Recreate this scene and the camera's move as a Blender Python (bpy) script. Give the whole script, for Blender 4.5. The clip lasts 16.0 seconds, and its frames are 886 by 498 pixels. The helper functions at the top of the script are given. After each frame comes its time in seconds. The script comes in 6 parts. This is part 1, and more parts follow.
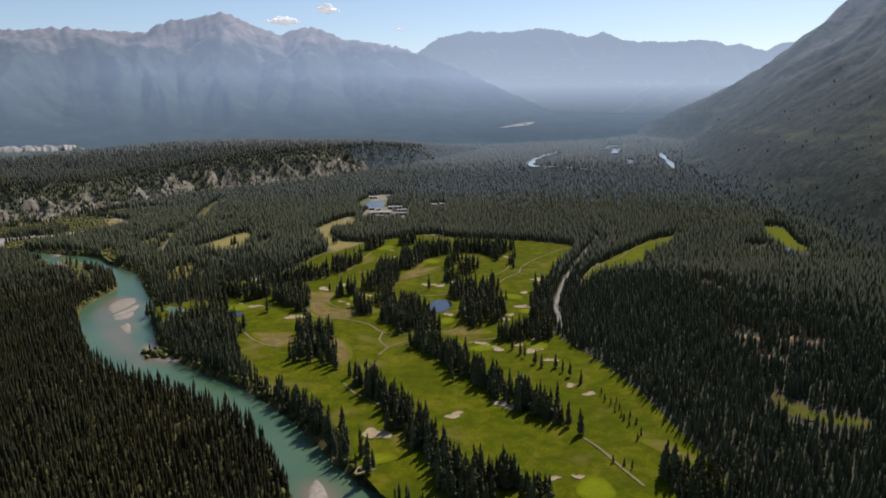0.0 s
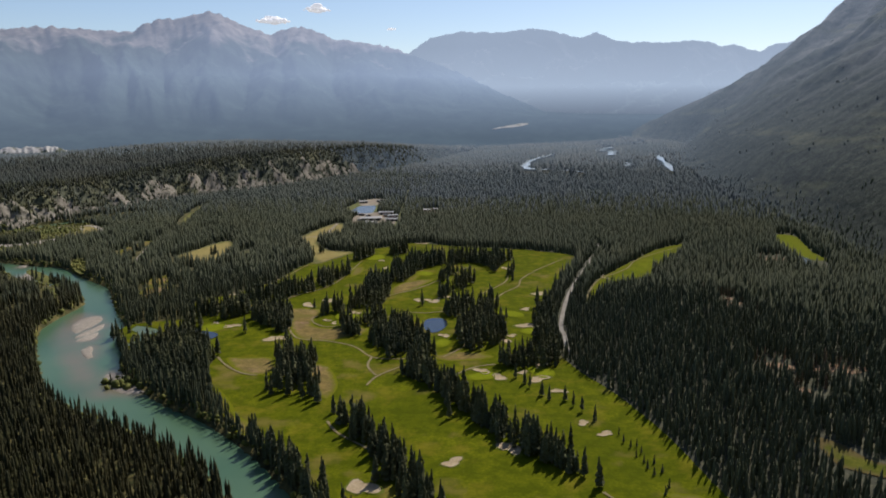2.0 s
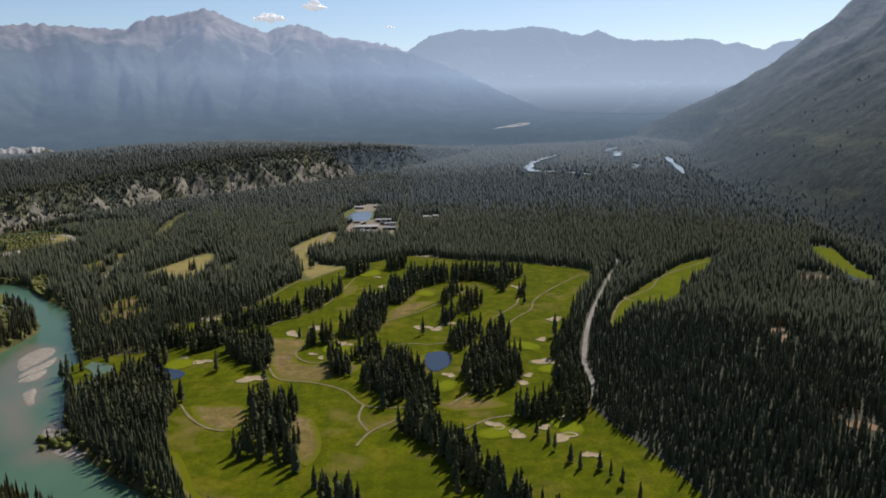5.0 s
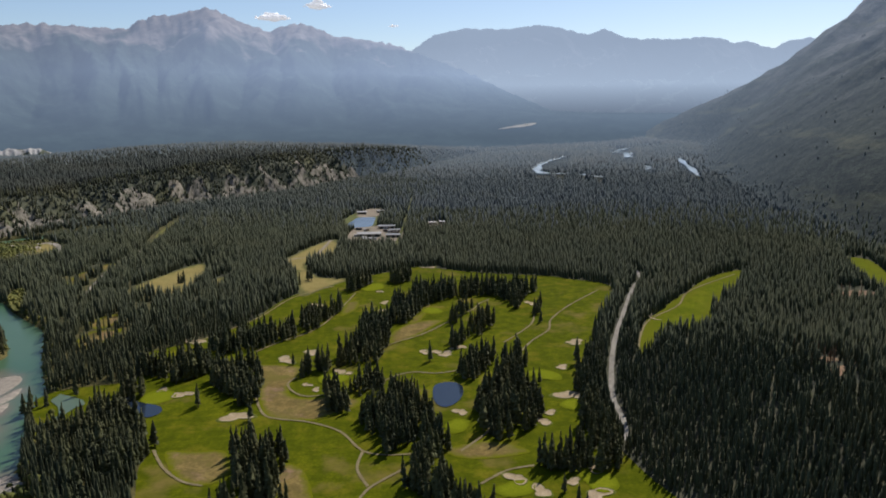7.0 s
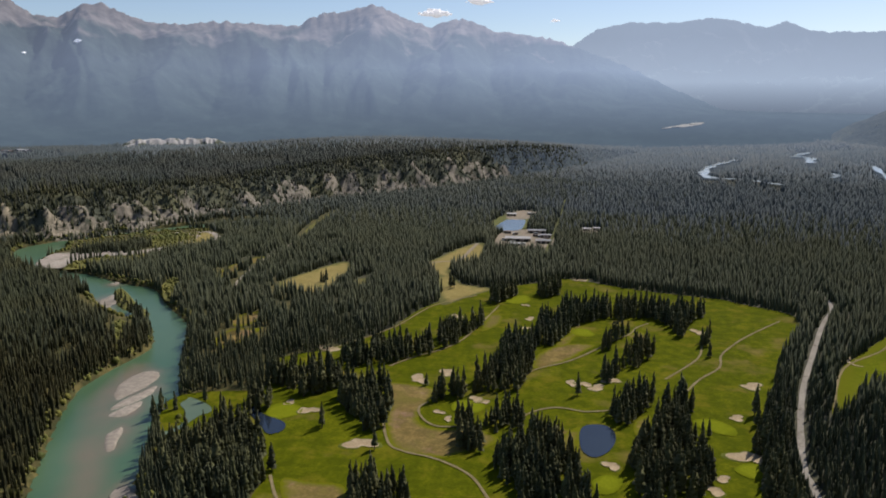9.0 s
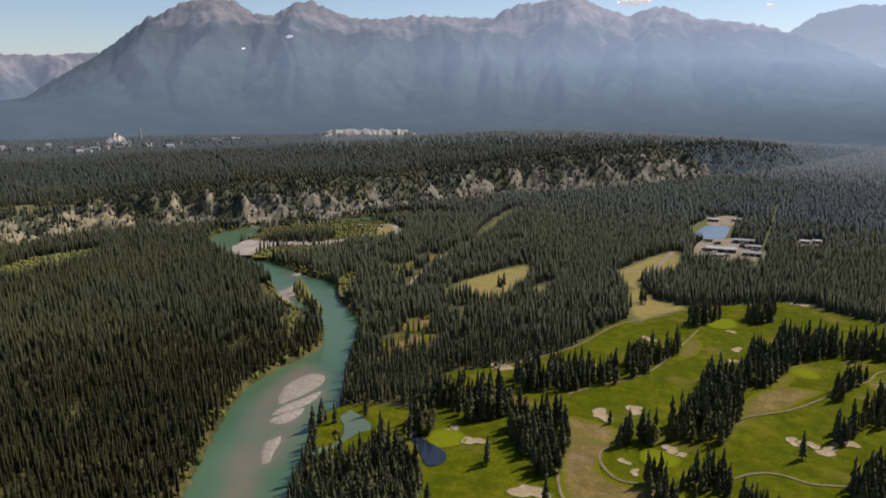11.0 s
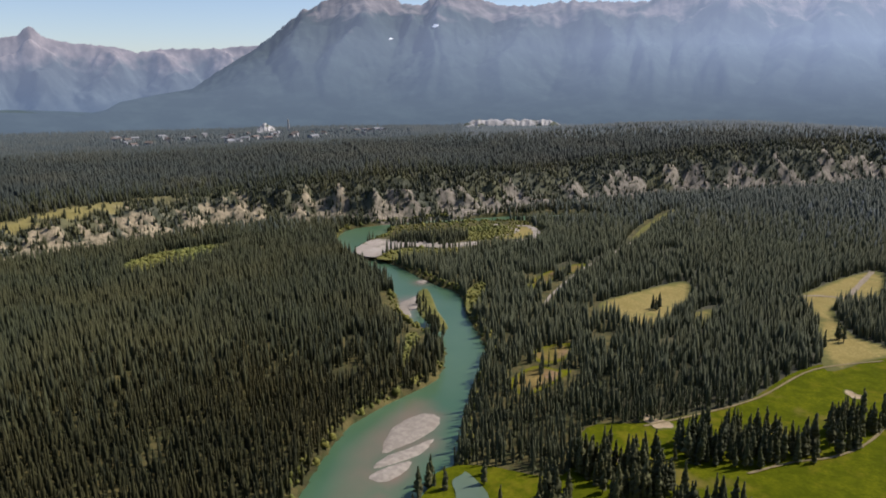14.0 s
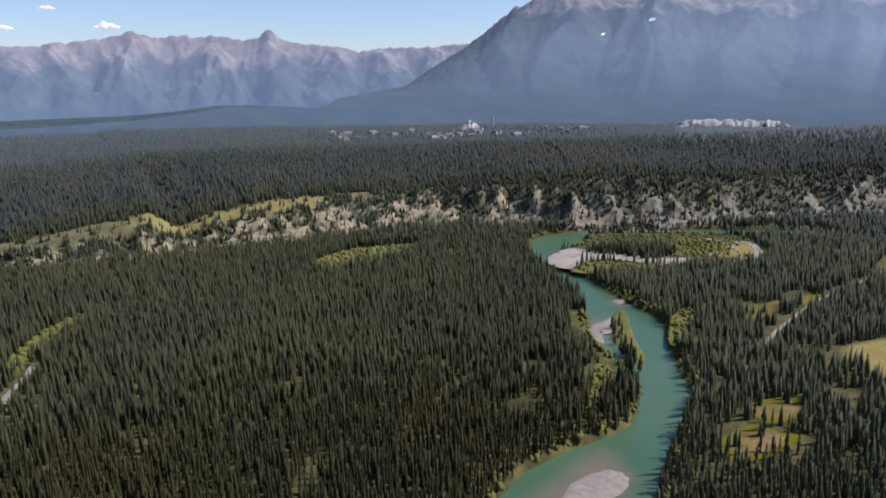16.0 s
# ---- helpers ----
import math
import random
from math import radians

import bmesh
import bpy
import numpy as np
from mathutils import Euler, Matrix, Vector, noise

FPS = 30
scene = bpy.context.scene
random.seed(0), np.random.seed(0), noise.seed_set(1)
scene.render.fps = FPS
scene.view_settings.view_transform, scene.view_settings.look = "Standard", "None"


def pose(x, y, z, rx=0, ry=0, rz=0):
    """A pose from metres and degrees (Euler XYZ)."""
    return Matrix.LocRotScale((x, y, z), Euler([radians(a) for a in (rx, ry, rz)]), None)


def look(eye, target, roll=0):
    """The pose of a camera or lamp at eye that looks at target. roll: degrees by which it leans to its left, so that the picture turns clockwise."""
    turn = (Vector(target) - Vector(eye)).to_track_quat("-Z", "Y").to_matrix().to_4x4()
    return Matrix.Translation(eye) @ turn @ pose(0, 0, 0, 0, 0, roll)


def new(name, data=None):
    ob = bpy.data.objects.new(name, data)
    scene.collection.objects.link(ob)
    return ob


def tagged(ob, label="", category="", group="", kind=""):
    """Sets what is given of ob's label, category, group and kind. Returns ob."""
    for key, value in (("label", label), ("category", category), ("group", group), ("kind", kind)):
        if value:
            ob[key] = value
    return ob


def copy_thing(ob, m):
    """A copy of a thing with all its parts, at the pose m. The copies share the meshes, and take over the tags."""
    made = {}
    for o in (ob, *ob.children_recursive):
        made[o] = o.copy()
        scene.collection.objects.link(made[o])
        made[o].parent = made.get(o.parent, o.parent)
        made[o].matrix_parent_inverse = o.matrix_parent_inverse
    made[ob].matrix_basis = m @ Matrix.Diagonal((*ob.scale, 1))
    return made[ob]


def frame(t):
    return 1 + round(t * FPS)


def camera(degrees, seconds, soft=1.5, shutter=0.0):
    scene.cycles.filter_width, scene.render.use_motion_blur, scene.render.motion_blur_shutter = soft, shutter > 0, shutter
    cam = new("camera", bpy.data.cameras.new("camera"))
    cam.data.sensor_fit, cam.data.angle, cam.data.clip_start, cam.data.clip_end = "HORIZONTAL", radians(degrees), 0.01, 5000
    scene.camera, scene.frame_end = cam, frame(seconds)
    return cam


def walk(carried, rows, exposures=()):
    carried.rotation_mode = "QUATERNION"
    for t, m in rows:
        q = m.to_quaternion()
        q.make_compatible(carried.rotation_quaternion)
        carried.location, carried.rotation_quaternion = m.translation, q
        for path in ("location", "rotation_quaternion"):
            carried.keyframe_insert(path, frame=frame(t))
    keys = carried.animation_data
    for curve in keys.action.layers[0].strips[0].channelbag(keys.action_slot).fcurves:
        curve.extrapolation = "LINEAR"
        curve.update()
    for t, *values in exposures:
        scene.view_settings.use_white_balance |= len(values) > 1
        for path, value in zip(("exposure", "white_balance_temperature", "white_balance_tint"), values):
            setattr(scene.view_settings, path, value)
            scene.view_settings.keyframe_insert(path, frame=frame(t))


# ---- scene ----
cam = camera(63.05, 16.0, 1.9)
PATH = [
    (0.0, look((0.00, 0.00, 150.00), (0.00, 98.11, 130.63), -0.40)),
    (0.5, look((-0.66, 11.76, 150.13), (-0.33, 109.88, 130.80), -0.41)),
    (1.0, look((-1.20, 23.52, 150.25), (-0.63, 121.63, 130.91), -0.42)),
    (1.5, look((-1.60, 35.29, 150.27), (-0.81, 133.40, 130.95), -0.38)),
    (2.0, look((-1.91, 47.08, 150.15), (-0.77, 145.20, 130.88), -0.35)),
    (2.5, look((-2.16, 58.99, 150.13), (-0.78, 157.11, 130.87), -0.30)),
    (3.0, look((-2.40, 70.94, 150.24), (-0.94, 169.06, 130.97), -0.31)),
    (3.5, look((-2.75, 82.80, 150.45), (-1.30, 180.92, 131.17), -0.29)),
    (4.0, look((-3.19, 94.63, 150.67), (-1.78, 192.74, 131.34), -0.31)),
    (6.5, look((-6.24, 156.00, 151.79), (-5.26, 254.08, 132.32), -0.42)),
    (7.0, look((-6.79, 168.28, 151.97), (-6.04, 266.36, 132.52), -0.42)),
    (7.5, look((-7.34, 180.35, 152.21), (-6.84, 278.45, 132.83), -0.46)),
    (8.0, look((-8.02, 192.13, 152.60), (-11.36, 290.17, 133.18), -0.20)),
    (8.5, look((-8.77, 203.71, 153.04), (-19.99, 301.10, 133.32), 0.09)),
    (9.0, look((-10.04, 215.15, 153.48), (-29.72, 311.14, 133.50), 0.28)),
    (9.5, look((-12.14, 226.53, 153.80), (-40.51, 320.27, 133.58), 0.44)),
    (10.0, look((-15.07, 237.84, 153.96), (-51.96, 328.49, 133.43), 0.47)),
    (10.2, look((-16.46, 242.39, 153.97), (-55.78, 331.98, 133.30), 0.58)),
    (10.6, look((-20.66, 251.70, 153.67), (-63.07, 339.82, 132.78), 0.46)),
    (11.1, look((-25.92, 263.34, 153.31), (-69.23, 350.95, 132.13), 0.30)),
    (11.6, look((-31.18, 274.97, 152.94), (-74.92, 362.30, 131.48), 0.15)),
    (12.0, look((-35.39, 284.28, 152.64), (-79.86, 371.18, 130.96), 0.02)),
    (12.3, look((-38.55, 291.26, 152.42), (-84.34, 377.43, 130.57), -0.07)),
    (12.5, look((-40.80, 295.54, 152.37), (-88.37, 380.71, 130.36), -0.02)),
    (13.0, look((-46.64, 305.95, 152.33), (-99.31, 387.96, 129.94), -0.04)),
    (13.5, look((-52.82, 316.01, 152.31), (-109.02, 395.60, 129.81), -0.04)),
    (14.0, look((-59.40, 325.77, 152.21), (-118.90, 402.92, 129.68), -0.17)),
    (14.5, look((-66.37, 335.32, 152.01), (-129.92, 409.16, 129.46), -0.15)),
    (15.0, look((-73.70, 344.66, 151.77), (-141.66, 414.40, 129.00), -0.18)),
    (15.5, look((-81.32, 353.78, 151.51), (-154.64, 417.86, 128.74), -0.17)),
    (16.0, look((-89.04, 362.82, 151.25), (-167.52, 420.47, 128.49), -0.30)),
]
walk(cam, PATH, [(0.0, 0.0, 6250, 13), (7.0, -0.04, 6150, 12), (10.0, 0.0, 6400, 15), (13.0, 0.14, 6350, 16), (14.5, 0.2, 6050, 18), (15.5, 0.2, 5750, 19), (16.0, 0.22, 5700, 19)])

# ---- light: a clear late-summer sky, the sun ahead and to the right ----
SUN_ALT, SUN_AZ = 48.0, 32.0          # degrees above the horizon; degrees from +y towards +x
world = bpy.data.worlds.new("sky")
scene.world = world
world.use_nodes = True
wn = world.node_tree
sky = wn.nodes.new("ShaderNodeTexSky")
sky.sky_type, sky.sun_disc = "NISHITA", False
sky.sun_elevation, sky.sun_rotation = radians(SUN_ALT), radians(SUN_AZ)
sky.altitude, sky.air_density, sky.dust_density, sky.ozone_density = 1400, 1.0, 1.6, 1.0
wn.links.new(sky.outputs[0], wn.nodes["Background"].inputs[0])
wn.nodes["Background"].inputs[1].default_value = 0.108
sun_dir = Vector((math.sin(radians(SUN_AZ)) * math.cos(radians(SUN_ALT)), math.cos(radians(SUN_AZ)) * math.cos(radians(SUN_ALT)), math.sin(radians(SUN_ALT))))
sun = new("sun", bpy.data.lights.new("sun", "SUN"))
sun.data.energy, sun.data.angle, sun.data.color = 4.6, radians(0.53), (1.0, 0.935, 0.82)
sun.matrix_world = look(sun_dir * 900, (0, 0, 0))


# ---- materials ----
def shader(name, rough=0.9, spec=0.2):
    m = bpy.data.materials.new(name)
    m.use_nodes = True
    b = m.node_tree.nodes["Principled BSDF"]
    b.inputs["Roughness"].default_value = rough
    b.inputs["Specular IOR Level"].default_value = spec
    return m, m.node_tree.nodes, m.node_tree.links, b


def add_noise(n, l, scale, detail=4.0, coord=None, stretch=None, rough=0.55):
    t = n.new("ShaderNodeTexNoise")
    t.inputs["Scale"].default_value, t.inputs["Detail"].default_value, t.inputs["Roughness"].default_value = scale, detail, rough
    if coord is None:
        coord = n.new("ShaderNodeTexCoord").outputs["Object"]
    if stretch:
        mp = n.new("ShaderNodeMapping")
        mp.inputs["Scale"].default_value, mp.inputs["Rotation"].default_value = stretch[0], (0, 0, stretch[1])
        l.new(coord, mp.inputs[0])
        coord = mp.outputs[0]
    l.new(coord, t.inputs["Vector"])
    return t.outputs["Fac"]


def add_ramp(n, l, fac, stops):
    r = n.new("ShaderNodeValToRGB")
    for i, (p, c) in enumerate(stops):
        e = r.color_ramp.elements[i] if i < 2 else r.color_ramp.elements.new(p)
        e.position, e.color = p, (*c, 1) if len(c) == 3 else c
    l.new(fac, r.inputs[0])
    return r.outputs[0]


def add_mix(n, l, fac, a, b):
    m = n.new("ShaderNodeMix")
    m.data_type = "RGBA"
    for value, key in ((fac, 0), (a, 6), (b, 7)):
        if isinstance(value, (int, float)):
            m.inputs[key].default_value = value
        elif isinstance(value, tuple):
            m.inputs[key].default_value = (*value, 1)
        else:
            l.new(value, m.inputs[key])
    return m.outputs[2]


def add_bump(n, l, b, fac, strength, distance):
    u = n.new("ShaderNodeBump")
    u.inputs["Strength"].default_value, u.inputs["Distance"].default_value = strength, distance
    l.new(fac, u.inputs["Height"])
    l.new(u.outputs[0], b.inputs["Normal"])


def surface(name, low, high, scale, fine, rough=0.9, spec=0.2, bump=0.4, depth=0.2, stretch=None, worn=None, worn_scale=0.02, worn_at=(0.52, 0.64), rim=None, rim_width=4.0, mottle=0.0):
    """A surface of two tones mixed by broad patches and a fine grain, with a third tone in worn or stained spots."""
    m, n, l, b = shader(name, rough, spec)
    broad, grain = add_noise(n, l, scale, 5, stretch=stretch), add_noise(n, l, fine, 3)
    col = add_mix(n, l, add_ramp(n, l, broad, [(0.32, (0, 0, 0)), (0.68, (1, 1, 1))]), low, high)
    dark = tuple(0.72 * c for c in low)
    col = add_mix(n, l, add_ramp(n, l, grain, [(0.42, (0.55, 0.55, 0.55)), (0.62, (0, 0, 0))]), col, dark)
    if mottle:
        tuft = add_noise(n, l, 0.13, 7, rough=0.68)
        col = add_mix(n, l, add_ramp(n, l, tuft, [(0.42, (mottle, mottle, mottle)), (0.60, (0, 0, 0))]), col, (low[0] * 0.52, low[1] * 0.60, low[2] * 0.6))
        sere = add_noise(n, l, 0.045, 7, rough=0.66)
        col = add_mix(n, l, add_ramp(n, l, sere, [(0.54, (0, 0, 0)), (0.70, (mottle, mottle, mottle))]), col, (high[0] * 1.32, high[1] * 1.02, high[2] * 2.6))
    if worn:
        w = add_noise(n, l, worn_scale, 6)
        col = add_mix(n, l, add_ramp(n, l, w, [(worn_at[0], (0, 0, 0)), (worn_at[1], (1, 1, 1))]), col, worn)
    if rim:
        at = n.new("ShaderNodeAttribute")
        at.attribute_name = "rim"
        fray = n.new("ShaderNodeMath")
        fray.operation = "MULTIPLY_ADD"
        l.new(add_noise(n, l, 0.25, 4), fray.inputs[0])
        fray.inputs[1].default_value = -rim_width * 1.5
        l.new(at.outputs["Fac"], fray.inputs[2])
        into = n.new("ShaderNodeMapRange")
        into.inputs["From Min"].default_value, into.inputs["From Max"].default_value = -0.6 * rim_width, 0.35 * rim_width
        l.new(fray.outputs[0], into.inputs["Value"])
        col = add_mix(n, l, into.outputs[0], rim, col)
    l.new(col, b.inputs["Base Color"])
    add_bump(n, l, b, grain, bump, depth)
    return m


def haze_glow(n, l, b, near=1100.0, far=3000.0, most=1.15, colour=(0.055, 0.073, 0.100)):
    """Haze painted as pale blue emission on the valley's far end, growing with distance."""
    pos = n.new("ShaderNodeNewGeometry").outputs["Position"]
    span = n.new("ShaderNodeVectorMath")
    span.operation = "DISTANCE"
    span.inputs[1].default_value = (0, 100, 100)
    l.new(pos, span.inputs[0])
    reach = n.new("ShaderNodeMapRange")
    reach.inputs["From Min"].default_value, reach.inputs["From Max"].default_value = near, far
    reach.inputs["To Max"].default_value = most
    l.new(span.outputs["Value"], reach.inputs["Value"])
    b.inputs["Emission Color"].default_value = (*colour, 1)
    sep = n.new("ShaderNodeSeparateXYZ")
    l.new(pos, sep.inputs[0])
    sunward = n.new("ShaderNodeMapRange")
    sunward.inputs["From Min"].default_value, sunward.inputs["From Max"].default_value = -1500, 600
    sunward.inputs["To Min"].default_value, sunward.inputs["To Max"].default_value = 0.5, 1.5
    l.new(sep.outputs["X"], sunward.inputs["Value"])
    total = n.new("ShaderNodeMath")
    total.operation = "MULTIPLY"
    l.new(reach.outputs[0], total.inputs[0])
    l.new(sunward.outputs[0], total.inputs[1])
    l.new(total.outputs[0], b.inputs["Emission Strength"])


def far_land_material():
    """The distant valley floor and the steep eastern mountain: dark woods, streaks of grass, grey rock high up."""
    m, n, l, b = shader("far_land", 0.95, 0.05)
    woods = add_mix(n, l, add_ramp(n, l, add_noise(n, l, 0.05, 8, rough=0.7), [(0.38, (0, 0, 0)), (0.62, (1, 1, 1))]), (0.022, 0.028, 0.024), (0.058, 0.064, 0.048))
    woods = add_mix(n, l, add_ramp(n, l, add_noise(n, l, 0.22, 5, rough=0.7), [(0.40, (0.7, 0.7, 0.7)), (0.56, (0, 0, 0))]), woods, (0.014, 0.018, 0.016))
    crag = add_mix(n, l, add_ramp(n, l, add_noise(n, l, 0.02, 8, stretch=((1, 0.4, 0.5), 0.4), rough=0.7), [(0.40, (0, 0, 0)), (0.62, (1, 1, 1))]), (0.045, 0.048, 0.046), (0.15, 0.145, 0.135))
    sep = n.new("ShaderNodeSeparateXYZ")
    l.new(n.new("ShaderNodeNewGeometry").outputs["Position"], sep.inputs[0])
    climb = n.new("ShaderNodeMath")
    climb.operation = "MULTIPLY_ADD"
    l.new(add_noise(n, l, 0.006, 6, rough=0.65), climb.inputs[0])
    climb.inputs[1].default_value = 620.0
    l.new(sep.outputs["Z"], climb.inputs[2])
    high = n.new("ShaderNodeMapRange")
    high.inputs["From Min"].default_value, high.inputs["From Max"].default_value = 470, 720
    l.new(climb.outputs[0], high.inputs["Value"])
    col = add_mix(n, l, high.outputs[0], woods, crag)
    streak = add_noise(n, l, 0.011, 6, stretch=((1.0, 0.30, 1.6), 0.35), rough=0.62)
    col = add_mix(n, l, add_ramp(n, l, streak, [(0.56, (0, 0, 0)), (0.66, (0.7, 0.7, 0.7))]), col, (0.085, 0.085, 0.050))
    l.new(col, b.inputs["Base Color"])
    add_bump(n, l, b, add_noise(n, l, 0.05, 6, rough=0.7), 0.35, 12.0)
    # haze over this land is painted in as glow, from 800 m out
    haze_glow(n, l, b, 800.0, 2700.0, 1.0)
    return m


def foliage(name, low, high, single=False, distant=False, warm=0.6):
    """Needles: each tree has its own tone, with lighter and darker boughs."""
    m, n, l, b = shader(name, 0.75, 0.15)
    if single:
        own = n.new("ShaderNodeObjectInfo").outputs["Random"]
    else:
        own = n.new("ShaderNodeNewGeometry").outputs["Random Per Island"]
    col = add_mix(n, l, own, low, high)
    tint = add_noise(n, l, 0.012, 3)
    col = add_mix(n, l, add_ramp(n, l, tint, [(0.4, (0, 0, 0)), (0.7, (warm, warm, warm))]), col, (high[0] * 1.25, high[1] * 1.02, high[2] * 0.8))
    bough = add_noise(n, l, 1.3, 3)
    col = add_mix(n, l, add_ramp(n, l, bough, [(0.4, (0.3, 0.3, 0.3)), (0.6, (0, 0, 0))]), col, tuple(0.55 * c for c in low))
    l.new(col, b.inputs["Base Color"])
    # needles of far stands also glow, in place of haze
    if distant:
        haze_glow(n, l, b)
    return m


def ground_material():
    """Forest floor, with pale silt and limestone where the ground lies bare."""
    m, n, l, b = shader("ground", 0.95, 0.1)
    broad, mid, grain, tuft = add_noise(n, l, 0.009, 5), add_noise(n, l, 0.06, 4), add_noise(n, l, 0.6, 4), add_noise(n, l, 0.22, 5)
    floor = add_mix(n, l, add_ramp(n, l, mid, [(0.38, (0, 0, 0)), (0.62, (1, 1, 1))]), (0.040, 0.038, 0.016), (0.125, 0.104, 0.038))
    floor = add_mix(n, l, add_ramp(n, l, broad, [(0.5, (0, 0, 0)), (0.7, (0.7, 0.7, 0.7))]), floor, (0.165, 0.138, 0.050))
    floor = add_mix(n, l, add_ramp(n, l, tuft, [(0.49, (0, 0, 0)), (0.58, (0.75, 0.75, 0.75))]), floor, (0.045, 0.052, 0.018))
    def reach(name):
        at = n.new("ShaderNodeAttribute")
        at.attribute_name = name
        return at.outputs["Fac"]
    # muted floor colour that stands in for shade under the woods
    floor = add_mix(n, l, reach("floor_shade"), floor, add_mix(n, l, add_ramp(n, l, tuft, [(0.42, (0, 0, 0)), (0.62, (1, 1, 1))]), (0.045, 0.048, 0.036), (0.088, 0.082, 0.052)))
    cover = n.new("ShaderNodeAttribute")
    cover.attribute_name = "bare"
    edge = n.new("ShaderNodeMath")
    edge.operation = "MULTIPLY_ADD"
    l.new(mid, edge.inputs[0])
    edge.inputs[1].default_value = 0.7
    l.new(cover.outputs["Fac"], edge.inputs[2])
    rock = add_mix(n, l, add_ramp(n, l, grain, [(0.35, (0, 0, 0)), (0.65, (1, 1, 1))]), (0.16, 0.138, 0.115), (0.37, 0.32, 0.265))
    rock = add_mix(n, l, reach("silt"), rock, add_mix(n, l, add_ramp(n, l, grain, [(0.35, (0, 0, 0)), (0.65, (1, 1, 1))]), (0.20, 0.155, 0.092), (0.43, 0.35, 0.235)))
    crag = add_ramp(n, l, add_noise(n, l, 0.16, 8, stretch=((1, 1, 0.4), 0.5), rough=0.7), [(0.40, (0, 0, 0)), (0.54, (1, 1, 1))])
    rock = add_mix(n, l, crag, (0.085, 0.080, 0.062), rock)
    col = add_mix(n, l, add_ramp(n, l, edge.outputs[0], [(0.68, (0, 0, 0)), (0.86, (1, 1, 1))]), floor, rock)
    scrub = n.new("ShaderNodeAttribute")
    scrub.attribute_name = "scrub"
    heath = add_mix(n, l, add_ramp(n, l, add_noise(n, l, 0.07, 7, rough=0.7), [(0.40, (0, 0, 0)), (0.60, (1, 1, 1))]), (0.040, 0.050, 0.042), (0.130, 0.138, 0.105))
    heath = add_mix(n, l, add_ramp(n, l, add_noise(n, l, 0.012, 5), [(0.50, (0, 0, 0)), (0.66, (0.7, 0.7, 0.7))]), heath, (0.17, 0.168, 0.085))
    heath = add_mix(n, l, add_ramp(n, l, edge.outputs[0], [(0.6, (0, 0, 0)), (1.2, (0.75, 0.75, 0.75))]), heath, add_mix(n, l, reach("silt"), add_mix(n, l, crag, (0.075, 0.067, 0.051), (0.30, 0.262, 0.212)), add_mix(n, l, crag, (0.10, 0.088, 0.05), add_mix(n, l, grain, (0.33, 0.265, 0.165), (0.52, 0.43, 0.29)))))
    col = add_mix(n, l, scrub.outputs["Fac"], col, heath)
    col = add_mix(n, l, reach("brow"), col, add_mix(n, l, grain, (0.19, 0.165, 0.050), (0.30, 0.25, 0.095)))
    l.new(col, b.inputs["Base Color"])
    add_bump(n, l, b, grain, 0.6, 0.8)
    return m


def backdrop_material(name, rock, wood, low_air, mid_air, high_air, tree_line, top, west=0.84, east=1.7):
    """Far mountains: rock above, woods below, haze painted over them as pale blue emission."""
    m, n, l, b = shader(name, 1.0, 0.0)
    geo = n.new("ShaderNodeNewGeometry")
    sep = n.new("ShaderNodeSeparateXYZ")
    l.new(geo.outputs["Position"], sep.inputs[0])
    rough_rock = add_noise(n, l, 0.014, 7, stretch=((1, 1, 0.7), 0), rough=0.65)
    scree = add_mix(n, l, add_ramp(n, l, rough_rock, [(0.38, (0, 0, 0)), (0.62, (1, 1, 1))]), tuple(0.55 * c for c in rock), rock)
    edge = add_noise(n, l, 0.006, 5)
    line = n.new("ShaderNodeMath")
    line.operation = "MULTIPLY_ADD"
    l.new(edge, line.inputs[0])
    line.inputs[1].default_value = -420
    l.new(sep.outputs["Z"], line.inputs[2])
    rng = n.new("ShaderNodeMapRange")
    rng.inputs["From Min"].default_value, rng.inputs["From Max"].default_value = tree_line - 250, tree_line - 170
    l.new(line.outputs[0], rng.inputs["Value"])
    flats = add_mix(n, l, add_ramp(n, l, add_noise(n, l, 0.009, 7, rough=0.7), [(0.45, (0, 0, 0)), (0.66, (1, 1, 1))]), wood, tuple(1.5 * c for c in wood))
    col = add_mix(n, l, rng.outputs[0], flats, scree)
    l.new(col, b.inputs["Base Color"])
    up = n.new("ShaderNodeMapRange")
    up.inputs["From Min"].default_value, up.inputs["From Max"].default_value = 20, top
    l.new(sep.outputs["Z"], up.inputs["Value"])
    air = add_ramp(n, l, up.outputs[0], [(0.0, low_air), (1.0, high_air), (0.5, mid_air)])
    # painted haze brightens from west to east, towards the sun
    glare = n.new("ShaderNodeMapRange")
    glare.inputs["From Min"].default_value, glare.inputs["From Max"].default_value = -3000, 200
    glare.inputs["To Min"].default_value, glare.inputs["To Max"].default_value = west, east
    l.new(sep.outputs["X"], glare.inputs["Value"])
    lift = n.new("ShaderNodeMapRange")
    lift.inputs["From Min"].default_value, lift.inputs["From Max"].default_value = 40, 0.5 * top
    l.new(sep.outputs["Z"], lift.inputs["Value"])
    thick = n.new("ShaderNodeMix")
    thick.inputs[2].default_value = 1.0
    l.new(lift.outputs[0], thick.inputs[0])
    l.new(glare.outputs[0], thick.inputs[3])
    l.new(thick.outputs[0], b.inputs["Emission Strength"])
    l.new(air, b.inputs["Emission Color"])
    return m


